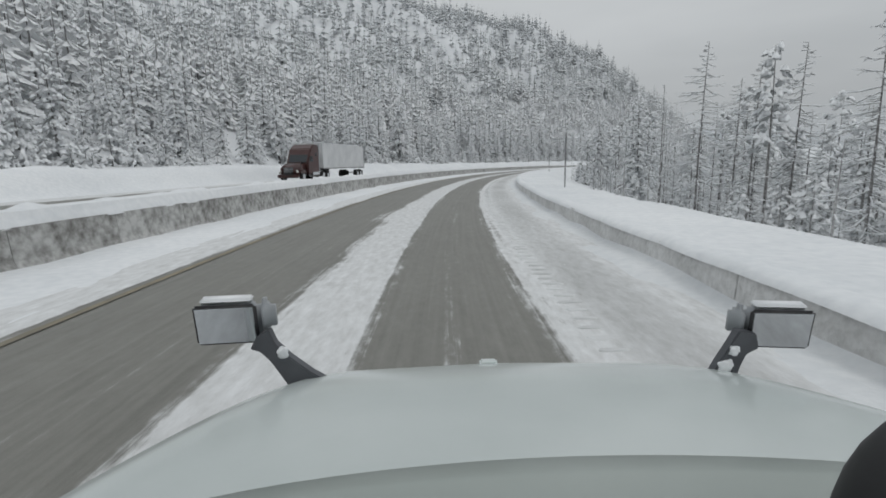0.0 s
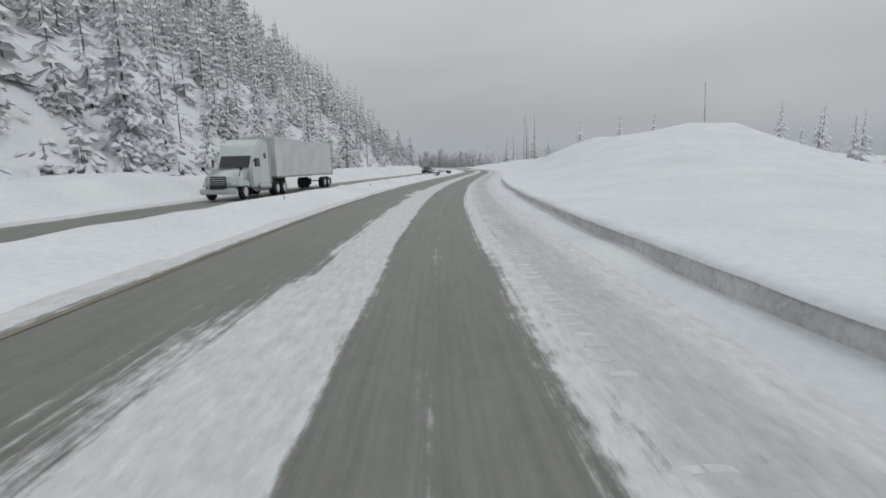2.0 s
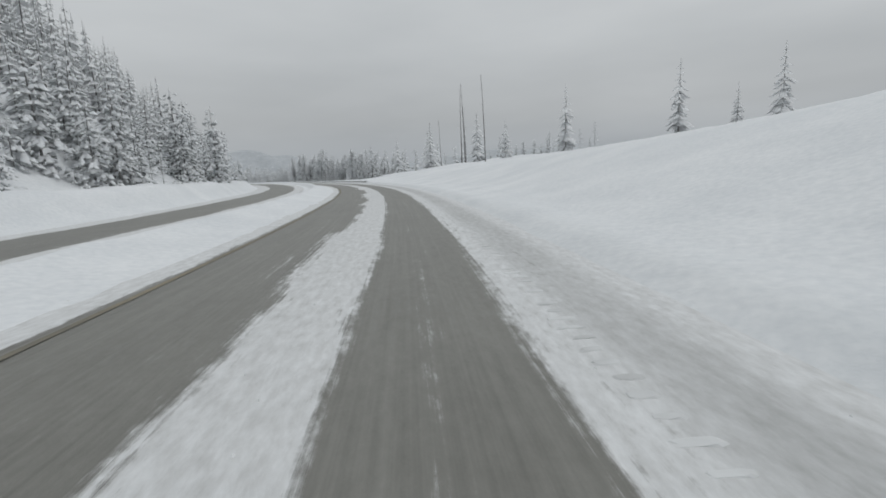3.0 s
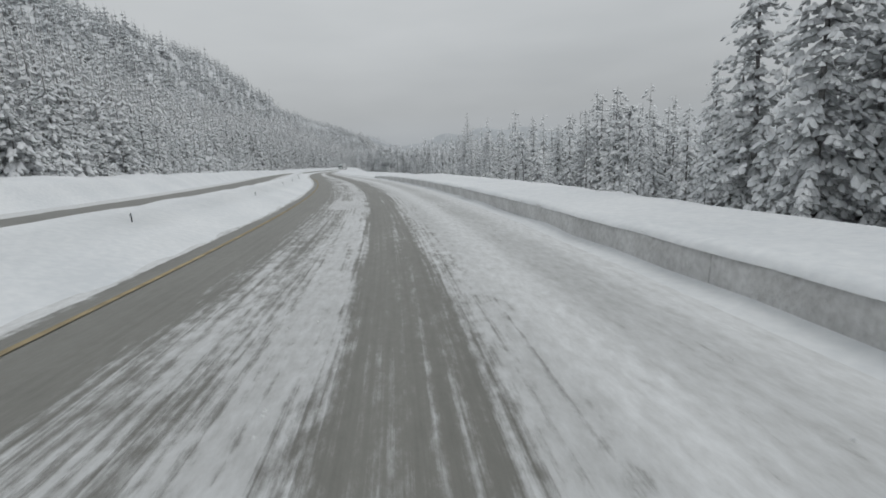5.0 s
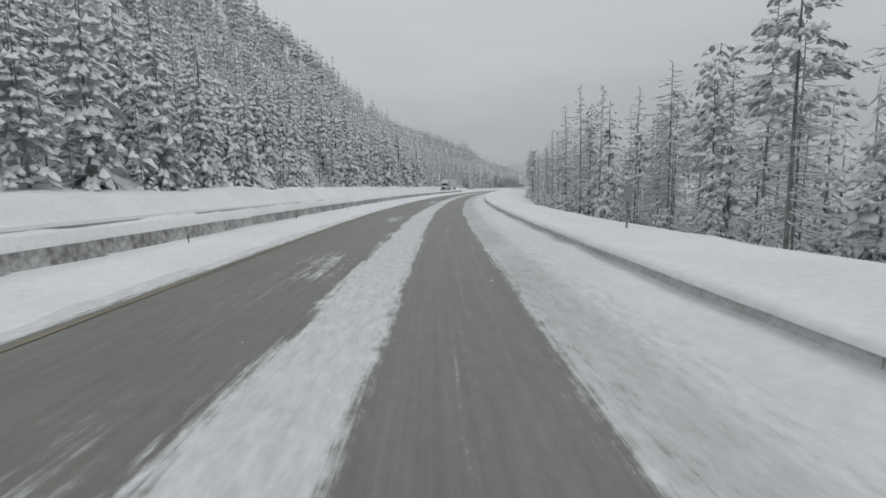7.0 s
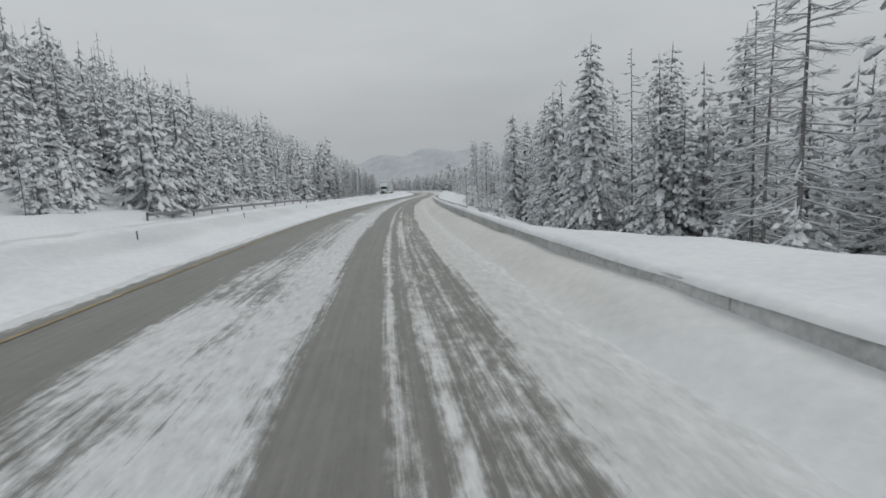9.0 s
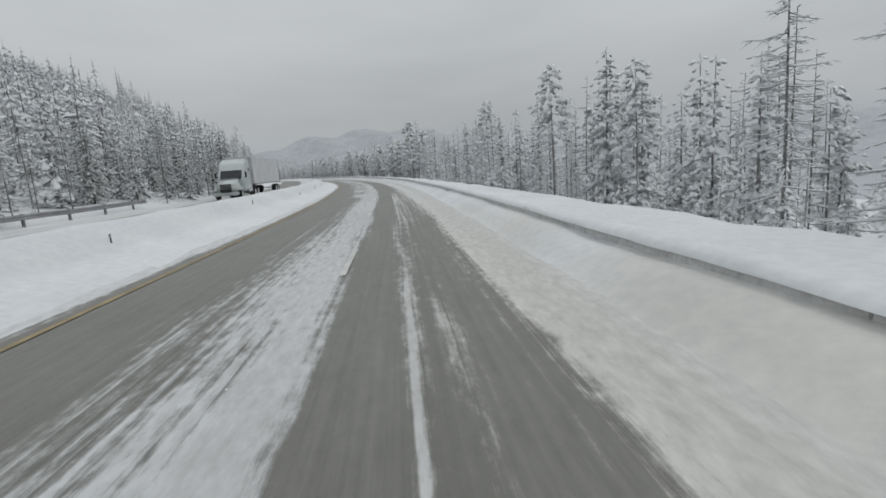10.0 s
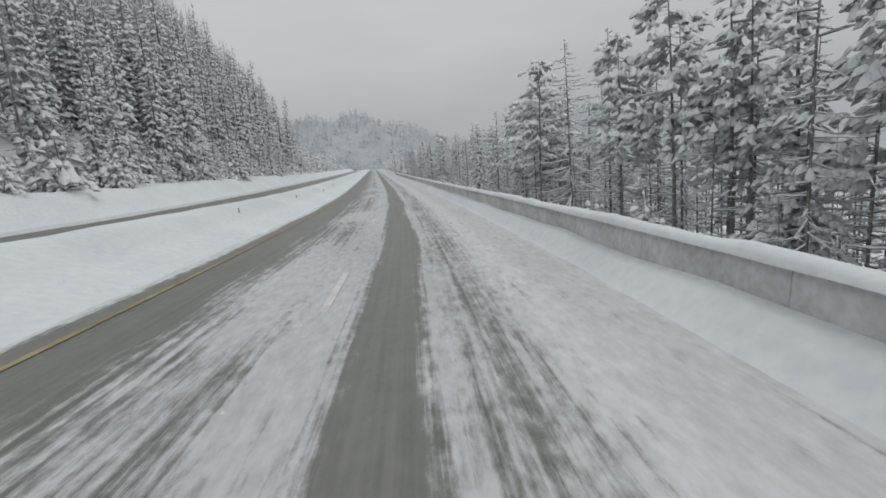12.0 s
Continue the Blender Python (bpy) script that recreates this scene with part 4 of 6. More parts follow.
def larch(seed, height, spread, count, load=1.0, low=0.1):
    """A tall thin tree with bare horizontal branches, each under a line of snow."""
    rng, soup = tree_rng(seed), Soup()
    lean = rng.uniform(-0.025, 0.025, 2) * height
    r0 = 0.0048 * height + 0.028

    def axis(z):
        t = z / height
        return lean[0] * t * t, lean[1] * t * t, z

    rod(soup, [axis(-2.0), axis(height * 0.3), axis(height * 0.7), axis(height)], [r0 * 1.15, r0 * 0.85, r0 * 0.45, 0.025], 6, 0)
    for i in range(count):
        t = low + (1 - low) * ((i + rng.random()) / count) ** 0.92
        z = height * min(t, 0.985)
        reach = spread * (0.35 + 0.75 * math.sin(min(1, (1 - t) * 1.25) * 1.5)) * rng.uniform(0.5, 1.1) * (0.25 + 0.75 * min(1, (1 - t) * 5))
        base, ang = axis(z), rng.uniform(0, 6.28)
        pts = limb(soup, rng, base, ang, reach, rng.uniform(-0.05, 0.22), rng.uniform(0.05, 0.3), 0.013 + 0.006 * reach, 1, 2, 0.033 + 0.016 * reach, 3, load * rng.uniform(0.4, 1.4))
        for j in (1, 2):
            if reach > 0.8:
                for sgn in (1, -1):
                    if rng.random() < 0.75:
                        limb(soup, rng, pts[j], ang + sgn * rng.uniform(0.5, 0.9), reach * rng.uniform(0.25, 0.45), 0.0, rng.uniform(0.05, 0.5), 0.011, 1, 2, 0.030, 1, load)
    return soup


def arrays(soup):
    quads = np.array([f if len(f) == 4 else (*f, f[-1]) for f in soup.f])
    three = np.array([len(f) == 3 for f in soup.f])
    return np.array(soup.v), quads, three, np.array(soup.m)


def forest(name, label, kinds, places, mats, seed):
    """Many trees joined into one object of stuff: places are rows of s, lat, scale."""
    rng = tree_rng(seed)
    data = [arrays(k) for k in kinds]
    pick = rng.integers(0, len(kinds), len(places))
    ang, tall = rng.uniform(0, 6.28, len(places)), rng.uniform(0.88, 1.15, len(places))
    zs = ground(places[:, 0], places[:, 1])
    base = at_road(places[:, 0], places[:, 1], zs)
    V, Q, T, M, off = [], [], [], [], 0
    for k, (v, q, three, mi) in enumerate(data):
        idx = np.nonzero(pick == k)[0]
        if not len(idx):
            continue
        c, s, sc = np.cos(ang[idx]), np.sin(ang[idx]), places[idx, 2] * U
        x = (v[None, :, 0] * c[:, None] - v[None, :, 1] * s[:, None]) * sc[:, None] + base[idx, 0:1]
        y = (v[None, :, 0] * s[:, None] + v[None, :, 1] * c[:, None]) * sc[:, None] + base[idx, 1:2]
        z = v[None, :, 2] * (sc * tall[idx])[:, None] + base[idx, 2:3]
        V.append(np.stack([x, y, z], -1).reshape(-1, 3))
        Q.append((q[None] + (off + np.arange(len(idx)) * len(v))[:, None, None]).reshape(-1, 4))
        T.append(np.tile(three, len(idx)))
        M.append(np.tile(mi, len(idx)))
        off += len(idx) * len(v)
    V, Q, T, M = np.concatenate(V), np.concatenate(Q), np.concatenate(T), np.concatenate(M)
    me = bpy.data.meshes.new(name)
    me.vertices.add(len(V))
    me.vertices.foreach_set("co", V.astype(np.float32).ravel())
    sizes = np.where(T, 3, 4)
    mask = np.ones((len(Q), 4), bool)
    mask[T, 3] = False
    loops = Q[mask]
    me.loops.add(len(loops))
    me.loops.foreach_set("vertex_index", loops.astype(np.int32))
    me.polygons.add(len(Q))
    me.polygons.foreach_set("loop_start", np.concatenate([[0], np.cumsum(sizes)[:-1]]).astype(np.int32))
    for m in mats:
        me.materials.append(m)
    me.polygons.foreach_set("material_index", M.astype(np.int32))
    me.polygons.foreach_set("use_smooth", M > 0)
    me.update(calc_edges=True)
    return tagged(new(name, me), label, "forest", kind="stuff")


def scatter(seed, s0, s1, l0, l1, gap, size, keep=None):
    """Jittered places in a stretch of the plan."""
    rng = tree_rng(seed)
    a, b = np.meshgrid(np.arange(s0, s1, gap), np.arange(l0, l1, gap), indexing="ij")
    s, l = (a + rng.uniform(-0.48, 0.48, a.shape) * gap).ravel(), (b + rng.uniform(-0.48, 0.48, a.shape) * gap).ravel()
    sc = size[0] + (size[1] - size[0]) * rng.random(len(s)) ** 1.4
    ok = rng.random(len(s)) < (keep(s, l) if keep else 1)
    return np.stack([s, l, sc], -1)[ok]


EDGE = [fir(30 + i, h, w, 0.8, 0.64, False, 0.03, 1.15, 5) for i, (h, w) in enumerate(((8, 2.2), (10, 2.5), (7, 2.1), (11.5, 2.6)))]
SPRUCE_MID = [ragged(20 + i, h, w, n, 7) for i, (h, w, n) in enumerate(((8, 1.95, 8), (10, 2.15, 9), (7, 2.0, 7), (11.5, 2.2, 9), (9, 1.8, 8)))]
SLIM = [ragged(50 + i, h, w, n, 6, 0.04, True) for i, (h, w, n) in enumerate(((9, 1.8, 8), (11, 1.9, 9), (7.5, 1.7, 7), (12.5, 2.0, 10), (10, 1.6, 9)))]
BROAD = [ragged(55 + i, h, w, n, 7, 0.03, True) for i, (h, w, n) in enumerate(((10, 2.3, 9), (12, 2.5, 10), (8.5, 2.2, 8), (13.5, 2.6, 11)))]
WIDE = [fir(85 + i, h, w, 0.72, 0.62, False, 0.02, 1.2, 6) for i, (h, w) in enumerate(((13, 2.7), (15, 2.9), (11.5, 2.6)))]
TREE_FAR = [ragged(40 + i, h, w, 5, 5, 0.04, True) for i, (h, w) in enumerate(((9, 2.4), (11, 2.5), (7.5, 2.3), (12.5, 2.5)))]
TREE_DOT = [ragged(45 + i, h, w, 4, 4, 0.04, True) for i, (h, w) in enumerate(((9, 2.6), (11, 2.7), (7.5, 2.5), (12.5, 2.7)))]
TALL = [fir(90 + i, h, w, 0.8, 0.6, False, 0.05, 1.05, 5) for i, (h, w) in enumerate(((14, 1.8), (16, 1.9), (12.5, 1.8)))] + [frosty(94, 15, 1.9, 46, 6)]
SLIM_TALL = [ragged(96 + i, h, w, n, 8, 0.04, True) for i, (h, w, n) in enumerate(((15, 1.9, 18), (17, 2.0, 20), (13, 1.8, 16)))] + [stem(99, 16, 1.6, 30)]
BUSH = [fir(60 + i, h, w, 0.7, 0.66, False, 0.0, 1.3, 5) for i, (h, w) in enumerate(((2.6, 1.1), (3.4, 1.3), (1.9, 1.1)))]
GREY = [frosty(70, 8.5, 1.8, 34, 6), frosty(71, 10.5, 1.9, 38, 6), stem(75, 10, 1.5, 20, 14)]
FILL_FIR = [fir(201, 14, 3.0, 0.85, 0.62, False, 0.03, 1.15, 5), fir(202, 14, 2.7, 0.85, 0.58, False, 0.04, 1.1, 5)]
FILL_LARCH = [frosty(203, 14, 2.2, 50, 11, 0.06, 1.4), frosty(204, 14, 2.0, 46, 11, 0.12, 1.4)]
FILL_PINE = [pine(205, 14, 1.9, 40, 14, 0.5, False)]


def left_woods(s, l):
    """How thick the woods stand on the hillside: thin on the open cut slopes."""
    open_ = 0.95 * np.exp(-((s - 335) / 24) ** 2) * (l < 44) + 0.8 * np.exp(-((s - 664) / 16) ** 2) * (l < 44) + 0.92 * np.exp(-((s - 268) / 44) ** 2) * (l < 47)
    patch = 0.25 * rumple(s, l, 6, 14)
    return np.clip(1.05 - 0.95 * open_ + patch, 0.04, 1) * (l > np.maximum(toe(s) - 1 + 2 * rumple(s, l * 0, 6, 14), knots(s, (970, 22.3), (990, 20.8), (1110, 20.8), (1140, 22.3))))


def edge_woods(s, l):
    return left_woods(s, l) * (l < toe(s) + 8)


def inner_woods(s, l):
    return left_woods(s, l) * (l >= toe(s) + 8)


forest("hillside_edge", "snow-laden spruces along the foot of the steep hillside", EDGE + GREY[:1],
       np.concatenate([scatter(36, 260, 735, 22, 44, 3.3, (0.5, 1.15), edge_woods), scatter(73, 735, 920, 22, 46, 3.3, (0.8, 1.5), lambda s, l: (l > toe(s) - 1) * (l < toe(s) + 12)), scatter(37, 920, 988, 20.6, 44, 3.3, (0.45, 0.85), left_woods), scatter(77, 988, 1075, 20.6, 44, 3.3, (0.6, 1.25), left_woods), scatter(32, 1075, 1170, 28, 40, 3.4, (0.6, 1.1), edge_woods), scatter(33, 1170, 1440, 22, 28, 2.9, (0.35, 0.75), left_woods)]), [BARK, NEEDLES, TREE_SNOW], 31)
forest("hillside_forest", "dense snow-laden conifers on the steep hillside above the road", SLIM,
       np.concatenate([scatter(14, 520, 1040, 23, 64, 2.6, (0.5, 1.2), inner_woods), scatter(11, 1040, 1170, 28, 62, 3.4, (0.65, 1.1), inner_woods), scatter(12, 1440, 1600, 22, 62, 5, (0.7, 1.3), left_woods)]), [BARK, WOODS, TREE_SNOW], 1)
forest("hillside_slope", "broad snow-laden conifers climbing the hillside", BROAD, scatter(1, 25, 260, 23, 72, 3.3, (0.7, 1.25), inner_woods), [BARK, FROSTED, TREE_SNOW], 51)
forest("hillside_bend", "frosted conifers on the hillside above the bend", SLIM, scatter(16, 260, 520, 23, 66, 2.45, (0.5, 1.2), inner_woods), [BARK, FROSTED, TREE_SNOW], 52)
forest("hillside_front", "tall snow-laden spruces at the foot of the hillside", WIDE + TALL[:1] + GREY[:1], np.concatenate([scatter(31, 15, 95, 22, 44, 3.5, (0.45, 0.98), edge_woods), scatter(61, 95, 260, 22, 46, 3.7, (0.6, 1.15), edge_woods)]), [BARK, FROSTED, TREE_SNOW], 38)
forest("tall_wood_edge", "tall snow-streaked conifers standing close beside the oncoming road", TALL, np.concatenate([scatter(34, 1165, 1240, 25, 36, 3.4, (0.5, 0.75), left_woods), scatter(35, 1240, 1320, 27, 37, 3.2, (0.7, 1.1), left_woods), scatter(39, 1320, 1440, 28, 42, 3.3, (0.95, 1.35), left_woods)]), [BARK, NEEDLES, TREE_SNOW], 34)
forest("tall_wood", "tall dense conifers behind the edge of the wood", SLIM_TALL, np.concatenate([scatter(15, 1165, 1240, 34, 62, 3.3, (0.5, 0.8), left_woods), scatter(13, 1240, 1320, 35, 62, 3.0, (0.7, 1.05), left_woods), scatter(17, 1320, 1440, 36, 64, 3.2, (0.95, 1.3), left_woods)]), [BARK, WOODS, TREE_SNOW], 13)
forest("hazed_ridge_forest", "rimed conifers in pale haze colour covering the upper mountain side", TREE_FAR, scatter(74, 60, 430, 66, 112, 3.7, (0.6, 1.2)), [BARK, RIME_HAZE, TREE_SNOW], 53)
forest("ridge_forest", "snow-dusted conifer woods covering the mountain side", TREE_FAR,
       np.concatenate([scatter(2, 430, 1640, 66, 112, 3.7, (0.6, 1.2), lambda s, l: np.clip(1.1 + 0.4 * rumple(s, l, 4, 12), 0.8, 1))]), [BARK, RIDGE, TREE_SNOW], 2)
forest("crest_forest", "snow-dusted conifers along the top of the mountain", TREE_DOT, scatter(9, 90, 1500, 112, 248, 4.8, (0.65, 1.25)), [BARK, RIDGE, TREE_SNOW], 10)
forest("roadside_larches", "bare larches and spruces rimed with snow close behind the guardrail", FILL_LARCH + FILL_FIR, scatter(71, 1045, 1128, 20.6, 28, 2.8, (0.36, 0.6)), [BARK, TWIG, NEEDLES], 71)
forest("young_spruces", "small snow-covered spruces along the foot of the hillside", BUSH, scatter(3, 15, 1600, 22.5, 44, 3.0, (0.5, 1.3), lambda s, l: (0.6 + 0.35 * (s > 1225)) * (l > np.maximum(toe(s) - 3, 21.6)) * np.clip(1.2 - (l - toe(s)) / 20, 0.1, 1) * knots(s, (330, 1), (350, 0.35), (420, 0.35), (440, 1))), [BARK, NEEDLES, TREE_SNOW], 3)


def band(near, far):
    """Keeps trees whose distance behind the verge's crest lies between two lengths."""
    def keep(s, l):
        d = -l - crest(s)
        return 0.95 * (d > near) * (d < far) * knots(s, (200, 1), (216, 0), (425, 0), (470, 0.5), (500, 1))
    return keep


forest("wood_near_start", "close larches and pines lined with snow behind the verge", FILL_LARCH + FILL_PINE + FILL_FIR[1:] + FILL_LARCH, scatter(22, 5, 208, -34, -12, 3.0, (0.45, 0.68), band(8, 19)), [BARK, NEEDLES, TREE_SNOW], 22)
forest("bend_wood", "low frosted spruces and larches beyond the bend", FILL_FIR + FILL_LARCH, scatter(29, 428, 520, -70, -20, 4.2, (0.4, 0.75), lambda s, l: 0.8 * (-l - crest(s) > 9) * (l < -16 - 0.5 * (520 - s))), [BARK, NEEDLES, TREE_SNOW], 29)
forest("spruce_wood", "thick snowy spruces standing behind the wide verge", FILL_FIR, np.concatenate([scatter(21, 470, 550, -34, -12, 3.2, (0.6, 0.85), band(8, 22)), scatter(63, 550, 562, -34, -12, 3.4, (0.45, 0.65), band(9, 22)), scatter(28, 560, 645, -40, -14, 3.4, (0.45, 0.7), band(9, 24)), scatter(24, 645, 695, -44, -15, 3.4, (0.5, 0.72), band(9, 24)), scatter(69, 695, 745, -44, -15, 3.4, (0.62, 0.85), band(9, 24))]), [BARK, NEEDLES, TREE_SNOW], 21)
forest("mixed_wood", "snowy larches, pines and spruces behind the snow bank", FILL_LARCH + FILL_PINE + FILL_FIR, np.concatenate([scatter(23, 745, 955, -34, -10, 3.5, (0.6, 0.88), band(9, 20)), scatter(27, 1035, 1150, -26, -8, 3.5, (0.45, 0.72), band(7, 16))]), [BARK, NEEDLES, TREE_SNOW], 23)
forest("steep_wood", "thick snow-heaped spruces falling away below the barrier", FILL_FIR + FILL_LARCH[:1] + FILL_FIR, scatter(26, 950, 1038, -36, -12, 3.2, (0.72, 0.98), band(11, 26)), [BARK, NEEDLES, TREE_SNOW], 26)
forest("barrier_wood", "tall larches and pines rimed with snow behind the barrier", FILL_LARCH + FILL_PINE + FILL_LARCH, np.concatenate([scatter(25, 1150, 1268, -26, -8, 3.2, (0.7, 1.0), band(8, 18)), scatter(65, 1268, 1420, -26, -8, 2.9, (0.6, 0.88), band(8, 18))]), [BARK, TWIG, TREE_SNOW], 25)
forest("undergrowth", "snowy saplings and low brush under the roadside trees", [fir(64, 2.6, 1.1, 0.46, 0.34, False, 0.0, 1.3, 5), fir(65, 3.4, 1.2, 0.48, 0.36, False, 0.0, 1.3, 5)] + [frosty(78, 3.2, 1.2, 14, 5), frosty(79, 4.2, 1.2, 16, 5)],
       np.concatenate([scatter(41, 5, 212, -26, -8, 2.8, (0.5, 1.1), band(4, 15)), scatter(42, 500, 985, -34, -9, 3.6, (0.6, 1.2), band(6, 17)), scatter(43, 985, 1400, -24, -4, 3.5, (0.5, 1.05), band(3.5, 13))]), [TWIG, NEEDLES, TREE_SNOW], 41)
forest("woods_interior", "thin grey trunks and bare branches filling the depth of the woods", [stem(81, 13, 1.7, 30), stem(82, 11, 1.6, 26), stem(83, 15, 1.8, 32)],
       np.concatenate([scatter(44, 1040, 1150, -32, -10, 3.1, (0.45, 0.65), band(8, 22)), scatter(45, 1150, 1280, -32, -8, 2.6, (0.8, 1.1), band(10, 24)), scatter(66, 1280, 1420, -30, -8, 2.2, (0.6, 0.85), band(9, 22))]), [BARK, TWIG, NEEDLES], 44)
forest("valley_forest", "snowy conifers and bare larches falling away below the road", SPRUCE_MID[:3] + GREY[2:],
       np.concatenate([scatter(6, 10, 215, -60, -24, 4.0, (0.8, 1.1), band(17, 50)), scatter(4, 470, 770, -66, -30, 4.4, (1.1, 1.6), band(20, 55)), scatter(7, 740, 1040, -56, -20, 4.6, (0.9, 1.3), band(17, 48)), scatter(68, 1040, 1260, -56, -18, 4.6, (0.65, 0.95), band(16, 48)), scatter(67, 1260, 1420, -50, -16, 4.6, (0.6, 0.9), band(14, 45)), scatter(8, 1400, 1600, -42, -5, 4, (0.8, 1.2), band(1, 12))]), [TWIG, WOODS, TREE_SNOW], 6)
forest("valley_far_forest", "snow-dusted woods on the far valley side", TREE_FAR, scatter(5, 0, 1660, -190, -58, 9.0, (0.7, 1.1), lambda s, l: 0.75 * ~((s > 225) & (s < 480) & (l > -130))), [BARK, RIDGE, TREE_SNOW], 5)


def tree_thing(name, soup, label, category, group, needle_mat):
    t = thing(name, label, category, group)
    for nm, k, mat in (("trunk", 0, BARK), ("crown", 1, needle_mat), ("snow", 2, TREE_SNOW)):
        v, f = soup.only(k)
        if not v:
            continue
        ob = new(nm, mesh_of(nm, np.array(v) * U, f, [mat], smooth=k > 0))
        ob.parent = t
        if k == 2:
            tagged(ob, "white snow lying on the boughs", kind="stuff")
        elif k == 1:
            tagged(ob, kind="stuff")
    return t


def stand(kinds, places):
    """Stands copies of near trees at rows of s, lat, size, kind."""
    for i, (s, l, sc, k, turn) in enumerate(places):
        m = road_pose(float(s), float(l), float(ground(s, l)), float(turn)) @ Matrix.Diagonal((sc, sc, sc, 1))
        proto, used = kinds[int(k)]
        if used:
            c = copy_thing(proto, m)
            c.scale = (sc, sc, sc)
        else:
            proto.matrix_basis = m
            kinds[int(k)][1] = True


GROUP = "trees below the road"
NEAR = [[tree_thing("spruce_tree", fir(101, 14, 2.8, 0.52, 0.36, True, 0.03, 1.1, 7), "tall spruce with boughs bowed under snow beside the road", "tree", GROUP, NEEDLES), False],
        [tree_thing("spruce_tree", fir(102, 14, 3.2, 0.54, 0.38, True, 0.02, 1.2, 7), "full spruce thickly heaped with snow beside the road", "tree", GROUP, NEEDLES), False],
        [tree_thing("larch_tree", frosty(103, 14, 2.4, 96, 16), "tall bare larch with a haze of snow-lined twigs", "tree", GROUP, TWIG), False],
        [tree_thing("larch_tree", frosty(104, 14, 2.0, 84, 15, 0.10), "slender bare larch rimed with snow on thin branches", "tree", GROUP, TWIG), False],
        [tree_thing("pine_tree", pine(105, 14, 2.1, 78, 30, 0.31), "pine with a dark bare trunk and snow clumps in its crown", "tree", GROUP, NEEDLES), False],
        [tree_thing("pine_tree", pine(106, 14, 2.5, 100, 24, 0.34), "broad pine with heavy drooping snow on its upper boughs", "tree", GROUP, NEEDLES), False]]
# stretches of the verge: from, to, nearest and farthest distance behind the crest, least and greatest height, kinds, spacing
STANDS = ((5, 150, 6, 12, 6.5, 9.5, (2, 3, 2, 4, 0, 2), 2.6), (150, 205, 7, 12, 8, 11, (5, 2, 4, 3, 0, 2), 2.8), (470, 506, 6, 13, 9, 12, (1, 0, 1, 0, 3, 5), 2.8), (506, 548, 5.5, 12, 11, 14.5, (1, 0, 1, 0, 1, 5), 2.3),
          (548, 640, 8, 15, 6, 8.5, (1, 0, 1, 0, 3, 5), 3.0), (640, 692, 8, 15, 7.5, 10, (1, 0, 0, 5, 1, 0), 2.8), (692, 740, 7.5, 14, 9.5, 12.5, (1, 0, 0, 5, 1, 0), 2.7), (740, 950, 7, 13, 10, 14.5, (2, 3, 2, 4, 3, 0), 3.1),
          (950, 968, 9, 16, 11, 14.5, (2, 3, 2, 3, 4, 2), 2.3), (968, 1035, 9, 16, 11, 14.5, (1, 0, 1, 0, 1, 3), 2.3), (1035, 1058, 5, 10, 9.5, 14, (2, 3, 2, 4, 0, 2), 3.4), (1058, 1150, 5, 10, 6, 10, (2, 3, 2, 4, 0, 3), 3.6), (1150, 1268, 7, 12, 11, 15.5, (2, 5, 4, 2, 0, 3), 2.9), (1268, 1310, 7.5, 12, 11.5, 14.5, (2, 5, 4, 5, 0, 3), 2.2), (1310, 1500, 5, 10, 9, 12, (2, 3, 4, 2, 0, 0), 2.4))
_r = tree_rng(9)
near_places = []
for s0, s1, d0, d1, h0_, h1_, kinds_here, step in STANDS:
    s = s0 + 1.0
    while s < s1:
        near_places.append((s, -(float(crest(s)) + _r.uniform(d0, d1)), _r.uniform(h0_, h1_) / 14, kinds_here[_r.integers(0, 6)], _r.uniform(0, 360)))
        s += step * _r.uniform(0.5, 1.5)
near_places += [(602, -19.5, 0.86, 3, 40), (597, -17.2, 0.54, 1, 110), (600, -19.0, 0.5, 1, 10), (621, -25, 0.75, 2, 200), (628, -26, 0.76, 3, 80), (634, -28, 0.8, 2, 300), (592, -16.5, 0.42, 0, 60)]
stand(NEAR, near_places)
MOUND = [[tree_thing("lone_spruce", ragged(111, 9, 1.9, 12, 8, 0.0), "small dark spruce standing alone on the snow mound", "tree", "trees on the mound", WOODS), False],
         [tree_thing("dead_tree", larch(112, 10, 0.6, 22, 0.8, 0.25), "tall dead snag with stubs of branches", "tree", "trees on the mound", TWIG), False]]
stand(MOUND, [(322, -62, 1.5, 0, 15), (324, -67.5, 1.25, 0, 140), (321, -69.5, 1.6, 0, 250), (326, -73, 1.75, 0, 60), (320, -75.5, 1.5, 0, 310), (323, -79, 1.65, 0, 190), (319, -82, 1.4, 0, 95), (246, -58, 1.7, 0, 25), (250, -65, 1.5, 0, 75), (243, -68, 1.6, 0, 125), (257, -72, 1.6, 0, 5), (237, -60, 1.3, 0, 205), (252, -78, 1.7, 0, 300), (262, -70, 1.4, 0, 90), (350, -80, 1.5, 0, 10), (344, -57, 1.7, 1, 40), (376, -58, 1.3, 0, 80), (380, -55, 0.8, 0, 10), (388, -52, 1.45, 0, 130), (417, -50, 1.7, 0, 120), (421, -53, 0.9, 0, 220), (424, -33, 2.0, 1, 60),
              (441, -36, 2.1, 1, 60), (437, -33, 1.9, 1, 140), (446, -39, 1.7, 1, 30), (452, -34, 1.5, 1, 70), (436, -37, 1.5, 0, 100), (450, -30, 1.6, 0, 10), (459, -33, 1.7, 0, 70), (430, -42, 1.1, 0, 10), (444, -27, 1.2, 0, 190), (466, -26, 1.5, 0, 20), (462, -38, 1.4, 0, 50)])

